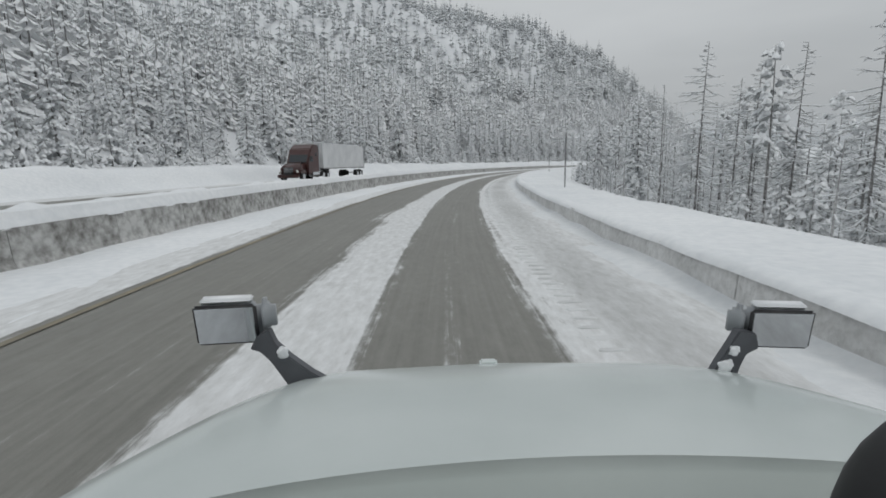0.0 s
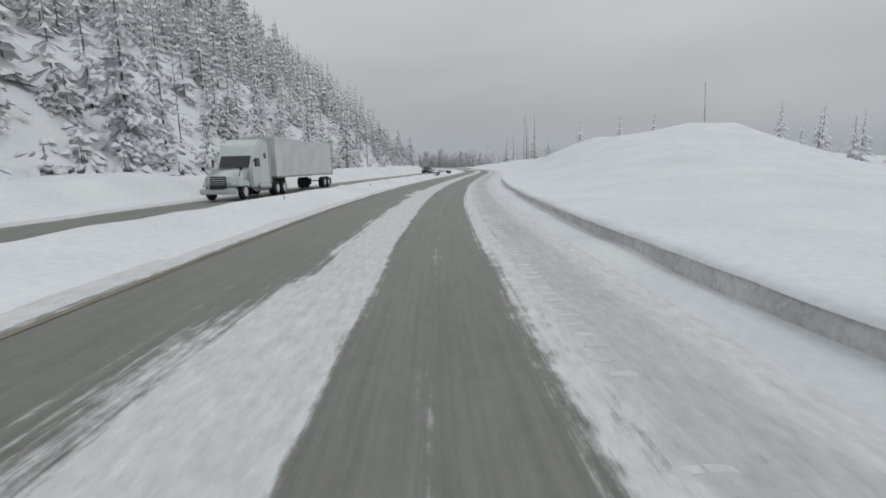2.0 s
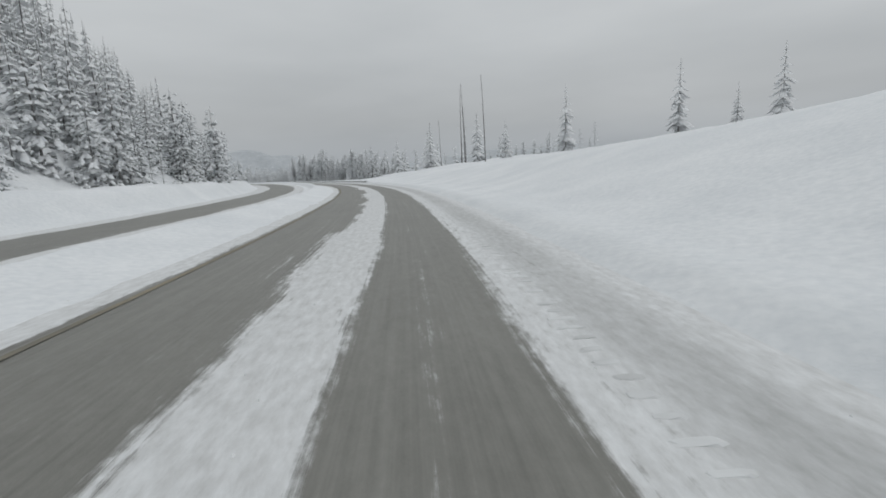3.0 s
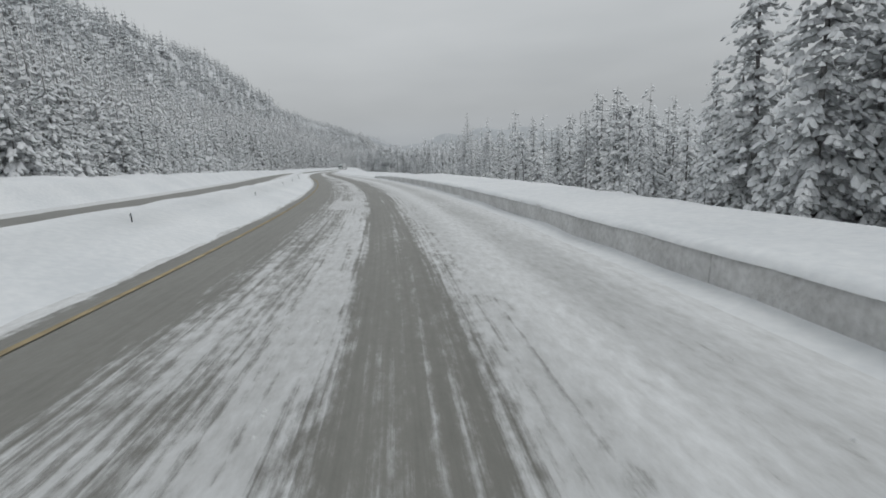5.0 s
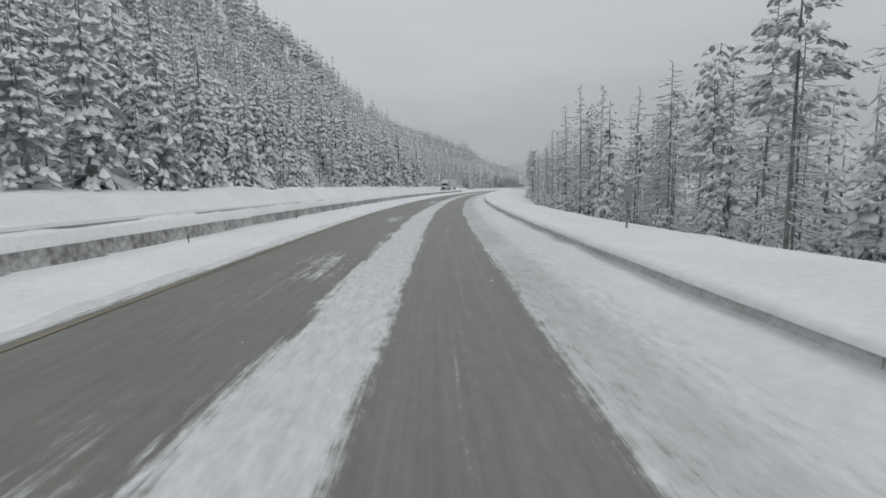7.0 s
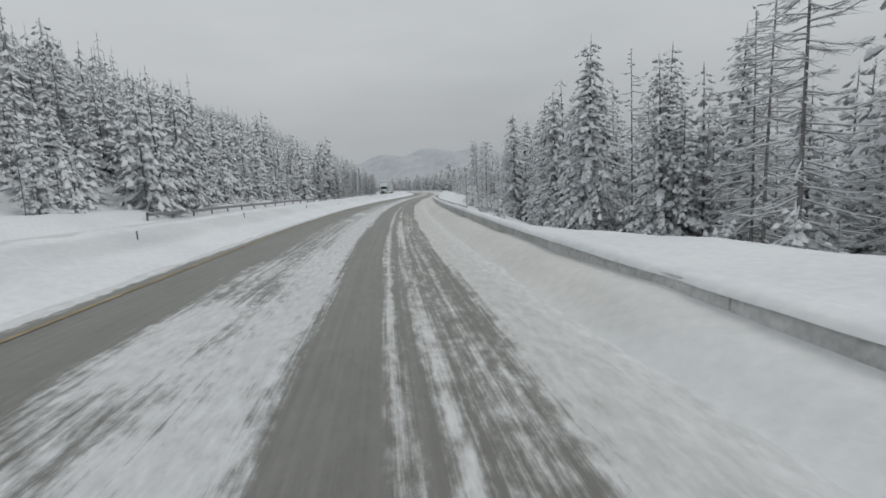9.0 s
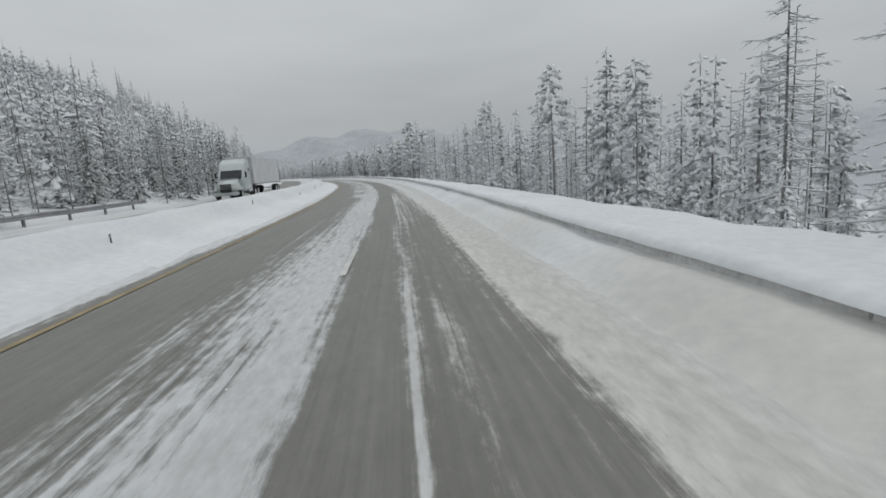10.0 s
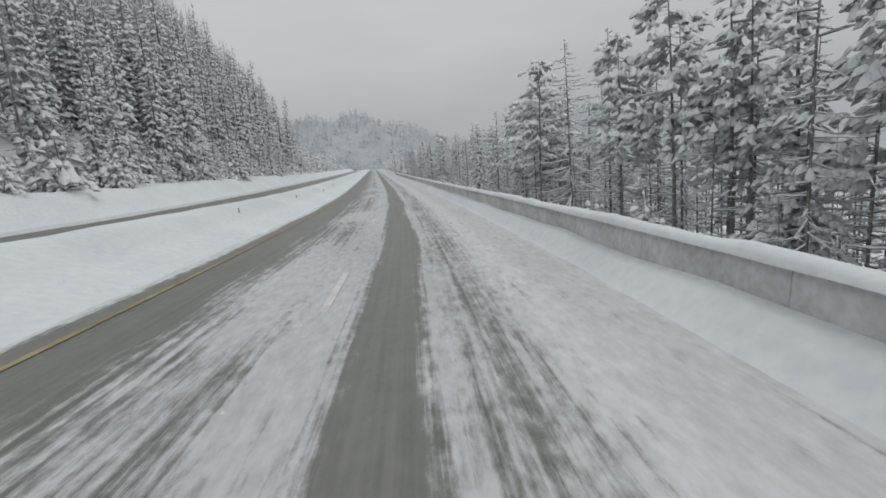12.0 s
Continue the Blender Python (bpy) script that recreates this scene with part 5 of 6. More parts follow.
# ---- far mountains ----
def mountain(name, centre, azimuth, width, height, depth, seed, label):
    """A wooded ridge across the line of sight at a centre given in full metres."""
    rng = tree_rng(seed)
    n, k = 70, 22
    uu, vv = np.meshgrid(np.linspace(-1, 1, n), np.linspace(0, 1, k), indexing="ij")
    ph = rng.uniform(0, 6.28, 8)
    crestline = (1 - np.abs(uu) ** 1.9) * (0.78 + 0.07 * np.sin(uu * 2.2 + ph[0]) + 0.015 * np.sin(uu * 7 + ph[1]) + 0.006 * np.sin(uu * 31 + ph[2]))
    z = height * crestline * ease(vv) * (1 + 0.06 * np.sin(uu * 23 + vv * 9 + ph[4])) - 25
    a = radians(azimuth)
    d = np.array([-math.sin(a), math.cos(a)])
    r = np.array([math.cos(a), math.sin(a)])
    xy = np.array(centre)[None, None] + uu[..., None] * width * r + (vv[..., None] * depth) * d
    v = np.concatenate([xy, z[..., None]], -1) * U
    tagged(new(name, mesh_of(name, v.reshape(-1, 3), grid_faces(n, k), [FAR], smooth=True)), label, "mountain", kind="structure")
    return v


def mountain_wood(sheet, seed):
    """Small far conifers all over a mountain's near side."""
    rng, (v0, q0, three, _) = tree_rng(seed), arrays(TREE_DOT[1])
    n, k = sheet.shape[0] - 1, sheet.shape[1] - 1
    V, F = [], []
    for _i in range(2400):
        u, w = rng.uniform(0, n), rng.uniform(0, k)
        i, j = min(int(u), n - 1), min(int(w), k - 1)
        p = sheet[i, j] * (1 - u + i) * (1 - w + j) + sheet[i + 1, j] * (u - i) * (1 - w + j) + sheet[i, j + 1] * (1 - u + i) * (w - j) + sheet[i + 1, j + 1] * (u - i) * (w - j)
        F.append(q0 + len(V) * len(v0))
        V.append(v0 * U * rng.uniform(0.7, 1.5) + p)
    V, F = np.concatenate(V), np.concatenate(F)
    keep = np.tile(~three, len(F) // len(q0))
    tagged(new("mountain_wood", mesh_of("mountain_wood", V, F[keep], [RIDGE])), "frosted conifers in pale haze colour covering the far mountain side", "forest", kind="stuff")


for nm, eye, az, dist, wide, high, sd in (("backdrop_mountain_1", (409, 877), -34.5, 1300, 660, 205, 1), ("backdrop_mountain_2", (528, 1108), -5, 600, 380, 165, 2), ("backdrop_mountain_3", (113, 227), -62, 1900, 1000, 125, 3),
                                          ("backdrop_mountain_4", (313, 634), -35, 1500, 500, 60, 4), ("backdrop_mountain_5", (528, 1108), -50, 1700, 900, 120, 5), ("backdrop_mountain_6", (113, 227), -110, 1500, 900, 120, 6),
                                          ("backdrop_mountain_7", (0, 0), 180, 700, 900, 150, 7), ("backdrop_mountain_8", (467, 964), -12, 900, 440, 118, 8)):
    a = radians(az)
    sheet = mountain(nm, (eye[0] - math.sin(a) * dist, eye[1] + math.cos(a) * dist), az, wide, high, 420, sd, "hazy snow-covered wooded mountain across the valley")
    if nm in ("backdrop_mountain_2", "backdrop_mountain_8"):
        mountain_wood(sheet, sd)

# ---- barriers ----
def barrier_mesh(name, length, height, mat):
    """One cast jersey barrier piece along y, with its flared foot; the road face looks to +x."""
    prof = [(-0.29, 0), (0.29, 0), (0.28, 0.08), (0.14, 0.32), (0.09, height), (-0.09, height), (-0.14, 0.32), (-0.28, 0.08)]
    bm = prism(prof, -length / 2 + 0.004, length / 2 - 0.004, bevel=0.008)
    bmesh.ops.rotate(bm, verts=bm.verts, cent=(0, 0, 0), matrix=Matrix.Rotation(radians(90), 3, "Z"))
    bmesh.ops.scale(bm, vec=(U, U, U), verts=bm.verts)
    me = bpy.data.meshes.new(name)
    bm.to_mesh(me)
    bm.free()
    me.materials.append(mat)
    return me


PIECE = 3.05


def piece_pose(s, lat_of, z, turn):
    """Lays a barrier piece along the chord of its stretch, stretched to meet its neighbours."""
    a, b = at_road(s, lat_of(s)), at_road(s + PIECE, lat_of(s + PIECE))
    d = b - a
    length = float(np.hypot(d[0], d[1]))
    m = (a + b) / 2
    return pose(float(m[0]), float(m[1]), z * U + float(m[2]), 0, 0, math.degrees(math.atan2(-d[0], d[1])) + turn) @ Matrix.Diagonal((1, length / (PIECE * U), 1, 1))


bar_high, bar_mid = barrier_mesh("barrier_tall", PIECE, 1.05, CONCRETE), barrier_mesh("median_barrier", PIECE, 1.0, DIRTY)
def joint_mesh(name, height):
    """Snow plastered into the joint at a barrier's end, on its road face."""
    bm = bmesh.new()
    rows = []
    for x, z in ((0.285, 0.05), (0.20, 0.26), (0.15, 0.42), (0.125, height * 0.75), (0.105, height + 0.01), (0.0, height + 0.02)):
        w = 0.05 + 0.02 * math.sin(z * 23)
        rows.append([bm.verts.new((x, PIECE / 2 + o, z)) for o in (-w * 1.5, -w * 0.6, w * 0.6, w * 1.5)])
        rows[-1][1].co.x += 0.035
        rows[-1][2].co.x += 0.035
    for p, q in zip(rows, rows[1:]):
        for i in range(3):
            bm.faces.new((p[i], p[i + 1], q[i + 1], q[i]))
    bmesh.ops.scale(bm, vec=(U, U, U), verts=bm.verts)
    me = bpy.data.meshes.new(name)
    bm.to_mesh(me)
    bm.free()
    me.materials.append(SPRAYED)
    return me


joint_verge, joint_median = joint_mesh("joint_snow", 1.05), joint_mesh("median_joint_snow", 1.0)
_b = tree_rng(12)
s = -12.0
while s < 1400:
    if has_right(np.array(s)) and has_right(np.array(s + PIECE)):
        h = float(right_high(s + PIECE / 2))
        ob = new("concrete_barrier", bar_high)
        ob.matrix_basis = piece_pose(s, lambda v: float(right_bar(v)) - 0.22, h - 1.03, _b.uniform(-0.12, 0.12))
        tagged(ob, "grey concrete barrier piece half buried in ploughed snow", "barrier", "barriers along the verge")
        if _b.random() < 0.6:
            new("joint_snow", joint_verge).parent = ob
    s += PIECE
s = -15.0
while s < 1000:
    if float(left_face(s)) > 0.35 and float(left_face(s + PIECE)) > 0.35:
        ob = new("median_barrier", bar_mid)
        ob.matrix_basis = piece_pose(s, lambda v: 8.62, float(left_top(s + PIECE / 2)) - 1.3, _b.uniform(-0.2, 0.2))
        tagged(ob, "stained concrete median barrier streaked with frozen slush", "barrier", "barriers in the median")
        joint = new("joint_snow", joint_median)
        joint.parent, joint.matrix_basis = ob, Matrix.Rotation(math.pi, 4, "Z")
    s += PIECE


def snow_cap(name, s0, s1, lat_of, z_of, wide, high, label, seed):
    """A rounded ridge of snow lying along a barrier's top."""
    sv = np.arange(s0, s1, 0.6)
    ang = np.linspace(0, math.pi, 7)
    ss, aa = np.meshgrid(sv, ang, indexing="ij")
    w = (wide(sv) * (1 + 0.14 * rumple(sv * 2, sv * 0 + seed, 8, 18)))[:, None]
    h = high * (1 + 0.35 * rumple(sv * 3, sv * 0 + seed * 3, 8, 18))[:, None]
    end = np.minimum(1, np.minimum(sv - s0 + 0.15, s1 - sv) / 2)[:, None]
    lat = np.array([lat_of(v) for v in sv])[:, None] + w * np.cos(aa)
    z = np.array([z_of(v) for v in sv])[:, None] + h * end * np.sin(aa) - 0.03
    return tagged(new(name, mesh_of(name, at_road(ss, lat, z).reshape(-1, 3), grid_faces(len(sv), 7), [SNOW], smooth=True)), label, "snow", kind="stuff")


for a, b, sd in ((-14, 283, 1), (426, 605, 2), (723, 1500, 3)):
    snow_cap("barrier_snow", a, b, lambda v: float(right_bar(v)) - (0.20 + 0.18 * float(shelf(v))), lambda v: float(right_high(v)), lambda v: 0.17 + 0.13 * shelf(v), 0.13, "soft ridge of snow on the verge barrier", sd)
for a, b, sd in ((-20, 205, 4), (672, 965, 5)):
    snow_cap("median_snow", a, b, lambda v: 9.12, lambda v: float(left_top(v)) - 0.3, lambda v: 0.56 + 0 * v, 0.38, "thick overhanging snow on the median barrier", sd)

# rumble strip: snow packed in the cuts beside the lane
rv, rf = [], []
_q = tree_rng(14)
sv = -6.0
while sv < 330:
    if _q.random() < (0.96 if sv < 60 else 0.8 + 0.2 * math.sin(sv * 0.11) * math.sin(sv * 0.037 + 1)):
        w, l0, d = _q.uniform(0.15, 0.22), -1.85 + float(drift(sv)) + 0.08 * math.sin(sv * 0.05) + _q.uniform(-0.03, 0.03), _q.uniform(0.055, 0.09)
        n, k = len(rv), 10
        for ring, z in ((1.0, 0.014), (0.72, 0.032)):
            for i in range(k):
                c, e = math.cos(6.2832 * i / k), math.sin(6.2832 * i / k)
                j = ring * _q.uniform(0.8, 1.15)
                rv.append(at_road(sv + d * j * math.copysign(abs(c) ** 0.6, c), l0 + w * j * math.copysign(abs(e) ** 0.6, e), z))
        rf += [tuple(n + k + i for i in range(k))] + [(n + i, n + (i + 1) % k, n + k + (i + 1) % k, n + k + i) for i in range(k)]
    sv += 0.36
tagged(new("rumble_strip", mesh_of("rumble_strip", np.array(rv), rf, [SPRAYED])), "snow-filled rumble strip cuts beside the lane", "road marking", kind="stuff")

# loose slush lumps beside the tracks and on the banks
lv, lf = [], []
for i in range(2200):
    sv, lane = _q.uniform(-4, 1400), _q.random()
    l0 = _q.normal(1.5, 0.2) if lane < 0.35 else _q.uniform(-1.75, -1.45) if lane < 0.5 else _q.uniform(5.3, 7.6) if lane < 0.8 else _q.uniform(-3.3, -2.3)
    r, z0 = _q.uniform(0.012, 0.034), float(ground(sv, l0)) if l0 > 5.3 else 0.02
    n = len(lv)
    for k in range(5):
        a = 6.283 * k / 5
        lv.append(at_road(sv + r * 1.4 * math.cos(a) * _q.uniform(0.7, 1.3), l0 + r * math.sin(a) * _q.uniform(0.7, 1.3), z0 - 0.01))
    lv.append(at_road(sv, l0, z0 + r * _q.uniform(0.5, 0.9)))
    lf += [(n + k, n + (k + 1) % 5, n + 5) for k in range(5)]
tagged(new("slush_lumps", mesh_of("slush_lumps", np.array(lv), lf, [SLUSH])), "scattered lumps of snow and slush thrown from the tracks", "snow", kind="stuff")

# white lane dashes where the snow has been driven off
sv = 985.0
while sv < 1330:
    l0 = float(knots(sv, (990, 0.75), (1050, 0.8), (1110, 1.12), (1180, 1.2), (1330, 1.4)))
    v = np.concatenate([at_road(np.linspace(sv, sv + 3.0, 4), l0, 0.03), at_road(np.linspace(sv, sv + 3.0, 4), l0 + 0.13, 0.03)])
    tagged(new("lane_dash", mesh_of("lane_dash", v, [(i + 4, i, i + 1, i + 5) for i in range(3)], [LINE_W])), "worn white lane dash showing through the snow", "road marking", "lane dashes", "structure")
    sv += 12.2


# ---- small roadside things ----
def marker_post(s, lat, high, label="small dark marker post sticking out of the snow bank"):
    t = thing("marker_post", label, "post", "marker posts")
    z = float(ground(s, lat))
    t.matrix_basis = road_pose(s, lat, z)
    part("post", box((0.035, 0.025, high + 0.4), (0, 0, high / 2 - 0.2), 0.005), BLACK, t)
    part("reflector", box((0.06, 0.02, 0.09), (0, -0.024, high - 0.06), 0.008), SIGN_G, t, "grey reflector plate")
    return t


for i, (s, l, h) in enumerate([(x, 7.6, 0.2) for x in np.arange(215, 290, 19.3)] + [(x, 7.7, 0.26) for x in np.arange(448, 720, 15.3)] + [(x, 8.0, 0.3) for x in np.arange(726, 985, 12.4)] + [(x, 7.6, 0.24) for x in np.arange(990, 1330, 14.6)]):
    marker_post(float(s), l + 0.2 * math.sin(i * 2.1), h)


def sign_post(name, s, lat, high, plate, mat, label):
    t = thing(name, label, "sign")
    t.matrix_basis = road_pose(s, lat, float(ground(s, lat)))
    part("post", tube((0, 0, -0.5), (0, 0, high), 0.04, 0.04, 8), STEEL, t)
    if plate:
        part("plate", box((plate[0], 0.02, plate[1]), (0, -0.05, high - plate[1] / 2), 0.006), mat, t)
    return t


sign_post("roadside_pole", 30, -6.4, 3.2, None, None, "thin grey pole standing in the snow beside the road")
sign_post("roadside_pole", 86, -6.8, 3.0, None, None, "thin grey pole standing in the snow beside the road")
sign_post("roadside_sign", 752, -7.5, 1.5, (0.32, 0.5), SIGN_G, "grey back of a small sign beside the road")
sign_post("roadside_sign", 226, 21.5, 2.0, (0.45, 0.45), SIGN_G, "grey back of a sign on the far bank")
sign_post("yellow_sign", 1440, -14, 4.2, (2.2, 1.2), SIGN_Y, "plain yellow warning sign far down the road")
sign_post("roadside_sign", 1392, 21, 3.0, (0.7, 0.9), SIGN_G, "grey back of a sign on the far bank")


def attenuator(s, lat, turn):
    """A snow-topped crash cushion of stacked steel rails with a rounded nose."""
    t = thing("crash_cushion", "steel crash cushion with stacked rails under snow in the median", "crash cushion", "crash cushions")
    t.matrix_basis = road_pose(s, lat, float(ground(s, lat)) - 0.34, turn)
    part("core", box((0.56, 5.8, 0.8), (0, 0, 0.42), 0.04), SNOW, t, "packed snow filling the cushion")
    for k in range(3):
        for side in (-1, 1):
            bm = box((0.05, 6.0, 0.13), (side * 0.31, 0, 0.3 + 0.24 * k), 0.02)
            part("rail", bm, ARM, t, "dark steel rail")
    for y in (-2.4, -0.8, 0.8, 2.4):
        part("diaphragm", box((0.72, 0.06, 0.85), (0, y, 0.45), 0.01), BLACK, t)
    nose = tube((0, 3.0, 0.1), (0, 3.0, 0.95), 0.34, 0.34, 14)
    part("nose", nose, ARM, t, "dark grey rounded nose")
    bm = bmesh.new()
    bmesh.ops.create_uvsphere(bm, u_segments=20, v_segments=10, radius=1)
    bmesh.ops.scale(bm, vec=(0.42, 3.2, 0.24), verts=bm.verts)
    for v in bm.verts:
        v.co.z = max(v.co.z, -0.03) * (1 + 0.35 * math.sin(v.co.y * 3.1) * math.cos(v.co.x * 5))
    bmesh.ops.translate(bm, vec=(0, 0, 0.93), verts=bm.verts)
    part("snow", bm, SNOW, t, "rounded snow on top", smooth=True)


attenuator(299, 7.4, 2)
attenuator(318, 7.3, 182)


def guardrail(s0, s1, lat):
    """A steel beam rail on posts along the outer edge of the oncoming road."""
    t = thing("guardrail", "dark steel guardrail with snow along the far verge", "guardrail")
    t.matrix_basis = road_pose(s0, lat, 0)
    inv = t.matrix_basis.inverted()
    sv = np.arange(s0, s1, 2.0)
    prof = ((0.0, 0.52), (0.05, 0.58), (0.0, 0.66), (0.05, 0.74), (0.0, 0.82), (-0.03, 0.82), (-0.03, 0.52))
    vs = [inv @ Vector(at_road(v, lat - a, float(ground(v, lat)) * 0.6 + b)) for v in sv for a, b in prof]
    n = len(prof)
    fs = [(i * n + k, i * n + (k + 1) % n, (i + 1) * n + (k + 1) % n, (i + 1) * n + k) for i in range(len(sv) - 1) for k in range(n)]
    ob = new("beam", mesh_of("beam", np.array([tuple(v) for v in vs]), fs, [STEEL]))
    ob.parent = t
    for v in sv[::2]:
        bm = box((0.12, 0.15, 1.3), (0, 0, 0.2), 0.01)
        q = part("post", bm, BARK, t, "dark wooden post")
        q.matrix_basis = inv @ road_pose(float(v), lat + 0.12, float(ground(float(v), lat)) * 0.6)


guardrail(985, 1092, 19.3)

rail = thing("barrier_rail", "thin steel rail on short posts along the barrier top", "rail")
rail.matrix_basis = road_pose(968, -4.3, 0)
rail_in = rail.matrix_basis.inverted()


def rail_at(v, dz):
    return rail_in @ Vector(at_road(v, float(right_bar(v)) - 0.27, float(right_high(v)) + dz)) / U


for v in np.arange(968, 1022, 3.0):
    part("rail_bar", tube(rail_at(v, 0.13), rail_at(v + 3.0, 0.13), 0.035, 0.035, 6), STEEL, rail)
    part("rail_post", tube(rail_at(v, -0.05), rail_at(v, 0.13), 0.025, 0.025, 6), STEEL, rail)


# ---- vehicles ----
def wheel(parent, x, y, r, wide, dual=False):
    bm = tube((x - wide / 2, y, r), (x + wide / 2, y, r), r, r, 22)
    bmesh.ops.bevel(bm, geom=[e for e in bm.edges if abs(e.verts[0].co.x - e.verts[1].co.x) < 1e-4], offset=min(0.05, wide * 0.2), segments=2, affect="EDGES")
    w = part("wheel", bm, TYRE, parent, "black tyre with snow in its tread")
    out = x + (wide / 2 + 0.004) * (1 if x > 0 else -1)
    part("rim", tube((out - 0.02, y, r), (out + 0.015 * (1 if x > 0 else -1), y, r), r * 0.58, r * 0.5, 18), CHROME, w)
    return w


def lorry(name, s, lat, paint, label, turn=180):
    """A long-nosed road tractor with a box trailer; it faces +y before turning."""
    t = thing(name, label, "truck", "trucks on the far carriageway")
    t.matrix_basis = road_pose(s, lat, float(far_high(s)) + 0.03, turn)
    hood = prism([(0.2, 0.75), (0.2, 1.95), (1.3, 1.82), (2.1, 1.55), (2.3, 1.35), (2.35, 0.75)], -0.92, 0.92, bevel=0.12)
    part("hood", hood, paint, t, smooth=True)
    cab = prism([(-2.6, 0.7), (-2.6, 3.75), (-1.6, 3.85), (-0.6, 3.35), (-0.25, 2.75), (0.25, 1.9), (0.25, 0.7)], -1.2, 1.2, bevel=0.1)
    c = part("cab", cab, paint, t)
    part("windscreen", prism([(-0.27, 2.72), (0.22, 1.98), (0.26, 1.98), (-0.23, 2.74)], -0.98, 0.98), GLASS, c)
    for x in (-1.205, 1.205):
        part("side_window", box((0.02, 0.7, 0.55), (x, -0.65, 2.3), 0.005), GLASS, c)
        part("sleeper_window", box((0.02, 0.35, 0.35), (x, -1.9, 2.75), 0.005), GLASS, c)
        part("step_tank", tube((x * 0.86, -2.4, 0.72), (x * 0.86, -0.6, 0.72), 0.3, 0.3, 14), CHROME, t)
        m = part("mirror", box((0.12, 0.1, 0.5), (x * 1.16, 0.1, 2.3), 0.03), BLACK, t)
        part("bracket", tube((x * 0.98, 0.1, 2.4), (x * 1.12, 0.1, 2.4), 0.025, 0.025, 6), BLACK, m)
        hm = part("hood_mirror", box((0.22, 0.08, 0.2), (x * 0.98, 1.75, 1.95), 0.03), BLACK, t)
        part("stalk", tube((x * 0.8, 1.6, 1.5), (x * 0.96, 1.74, 1.9), 0.025, 0.025, 6), BLACK, hm)
        part("headlight", box((0.34, 0.16, 0.26), (x * 0.68, 2.22, 1.05), 0.05), LAMP_W, t, "clear headlight")
        part("fender", prism([(0.7, 0.95), (0.9, 1.2), (1.7, 1.2), (2.05, 0.95), (2.05, 0.85), (0.7, 0.85)], x * 0.72, x * 0.99, bevel=0.03), paint, t)
        part("exhaust_stack", tube((x * 0.95, -2.75, 0.9), (x * 0.95, -2.75, 3.9), 0.08, 0.08, 10), CHROME, t)
    part("grille", box((1.0, 0.08, 0.75), (0, 2.36, 1.1), 0.03), BLACK, t, "dark grille with a plain bright surround")
    for k in range(5):
        part("grille_bar", box((0.98, 0.03, 0.03), (0, 2.41, 0.85 + 0.13 * k), 0.008), CHROME, t)
    part("bumper", box((2.3, 0.3, 0.36), (0, 2.42, 0.58), 0.08), paint, t)
    part("chassis", box((0.9, 9.0, 0.25), (0, -1.9, 0.85), 0.02), BLACK, t)
    body = box((2.55, 14.6, 2.85), (0, -10.9, 2.65), 0.03)
    tr = part("trailer", body, TRAILER, t, "plain pale box trailer")
    part("trailer_rail", box((2.58, 14.62, 0.12), (0, -10.9, 1.27), 0.01), STEEL, tr)
    part("trailer_snow", box((2.4, 14.3, 0.08), (0, -10.9, 4.11), 0.03), SNOW, tr, "snow lying on the trailer roof")
    part("rear_frame", box((2.6, 0.12, 2.95), (0, -18.22, 2.65), 0.02), STEEL, tr)
    part("landing_leg", box((1.6, 0.15, 1.0), (0, -6.4, 0.75), 0.02), STEEL, tr)
    part("underride_bar", box((2.2, 0.12, 0.12), (0, -18.1, 0.6), 0.02), STEEL, tr)
    for x in (-1.02, 1.02):
        wheel(t, x, 1.35, 0.51, 0.3)
        for y in (-3.6, -4.9, -15.4, -16.7):
            wheel(t, x, y, 0.51, 0.5)
        part("mud_flap", box((0.55, 0.03, 0.6), (x, -17.5, 0.55), 0.005), BLACK, t)
    return t


lorry("red_truck", 49, 18.5, PAINT_R, "dark red road tractor with a pale box trailer on snow")
lorry("white_truck", 241, 13.4, PAINT_W, "white road tractor with a long pale box trailer")
lorry("white_truck", 1099, 14.6, PAINT_W, "white road tractor with a trailer beyond the median")
lorry("white_truck", 905, 14.6, PAINT_W, "white road tractor far along the oncoming carriageway")


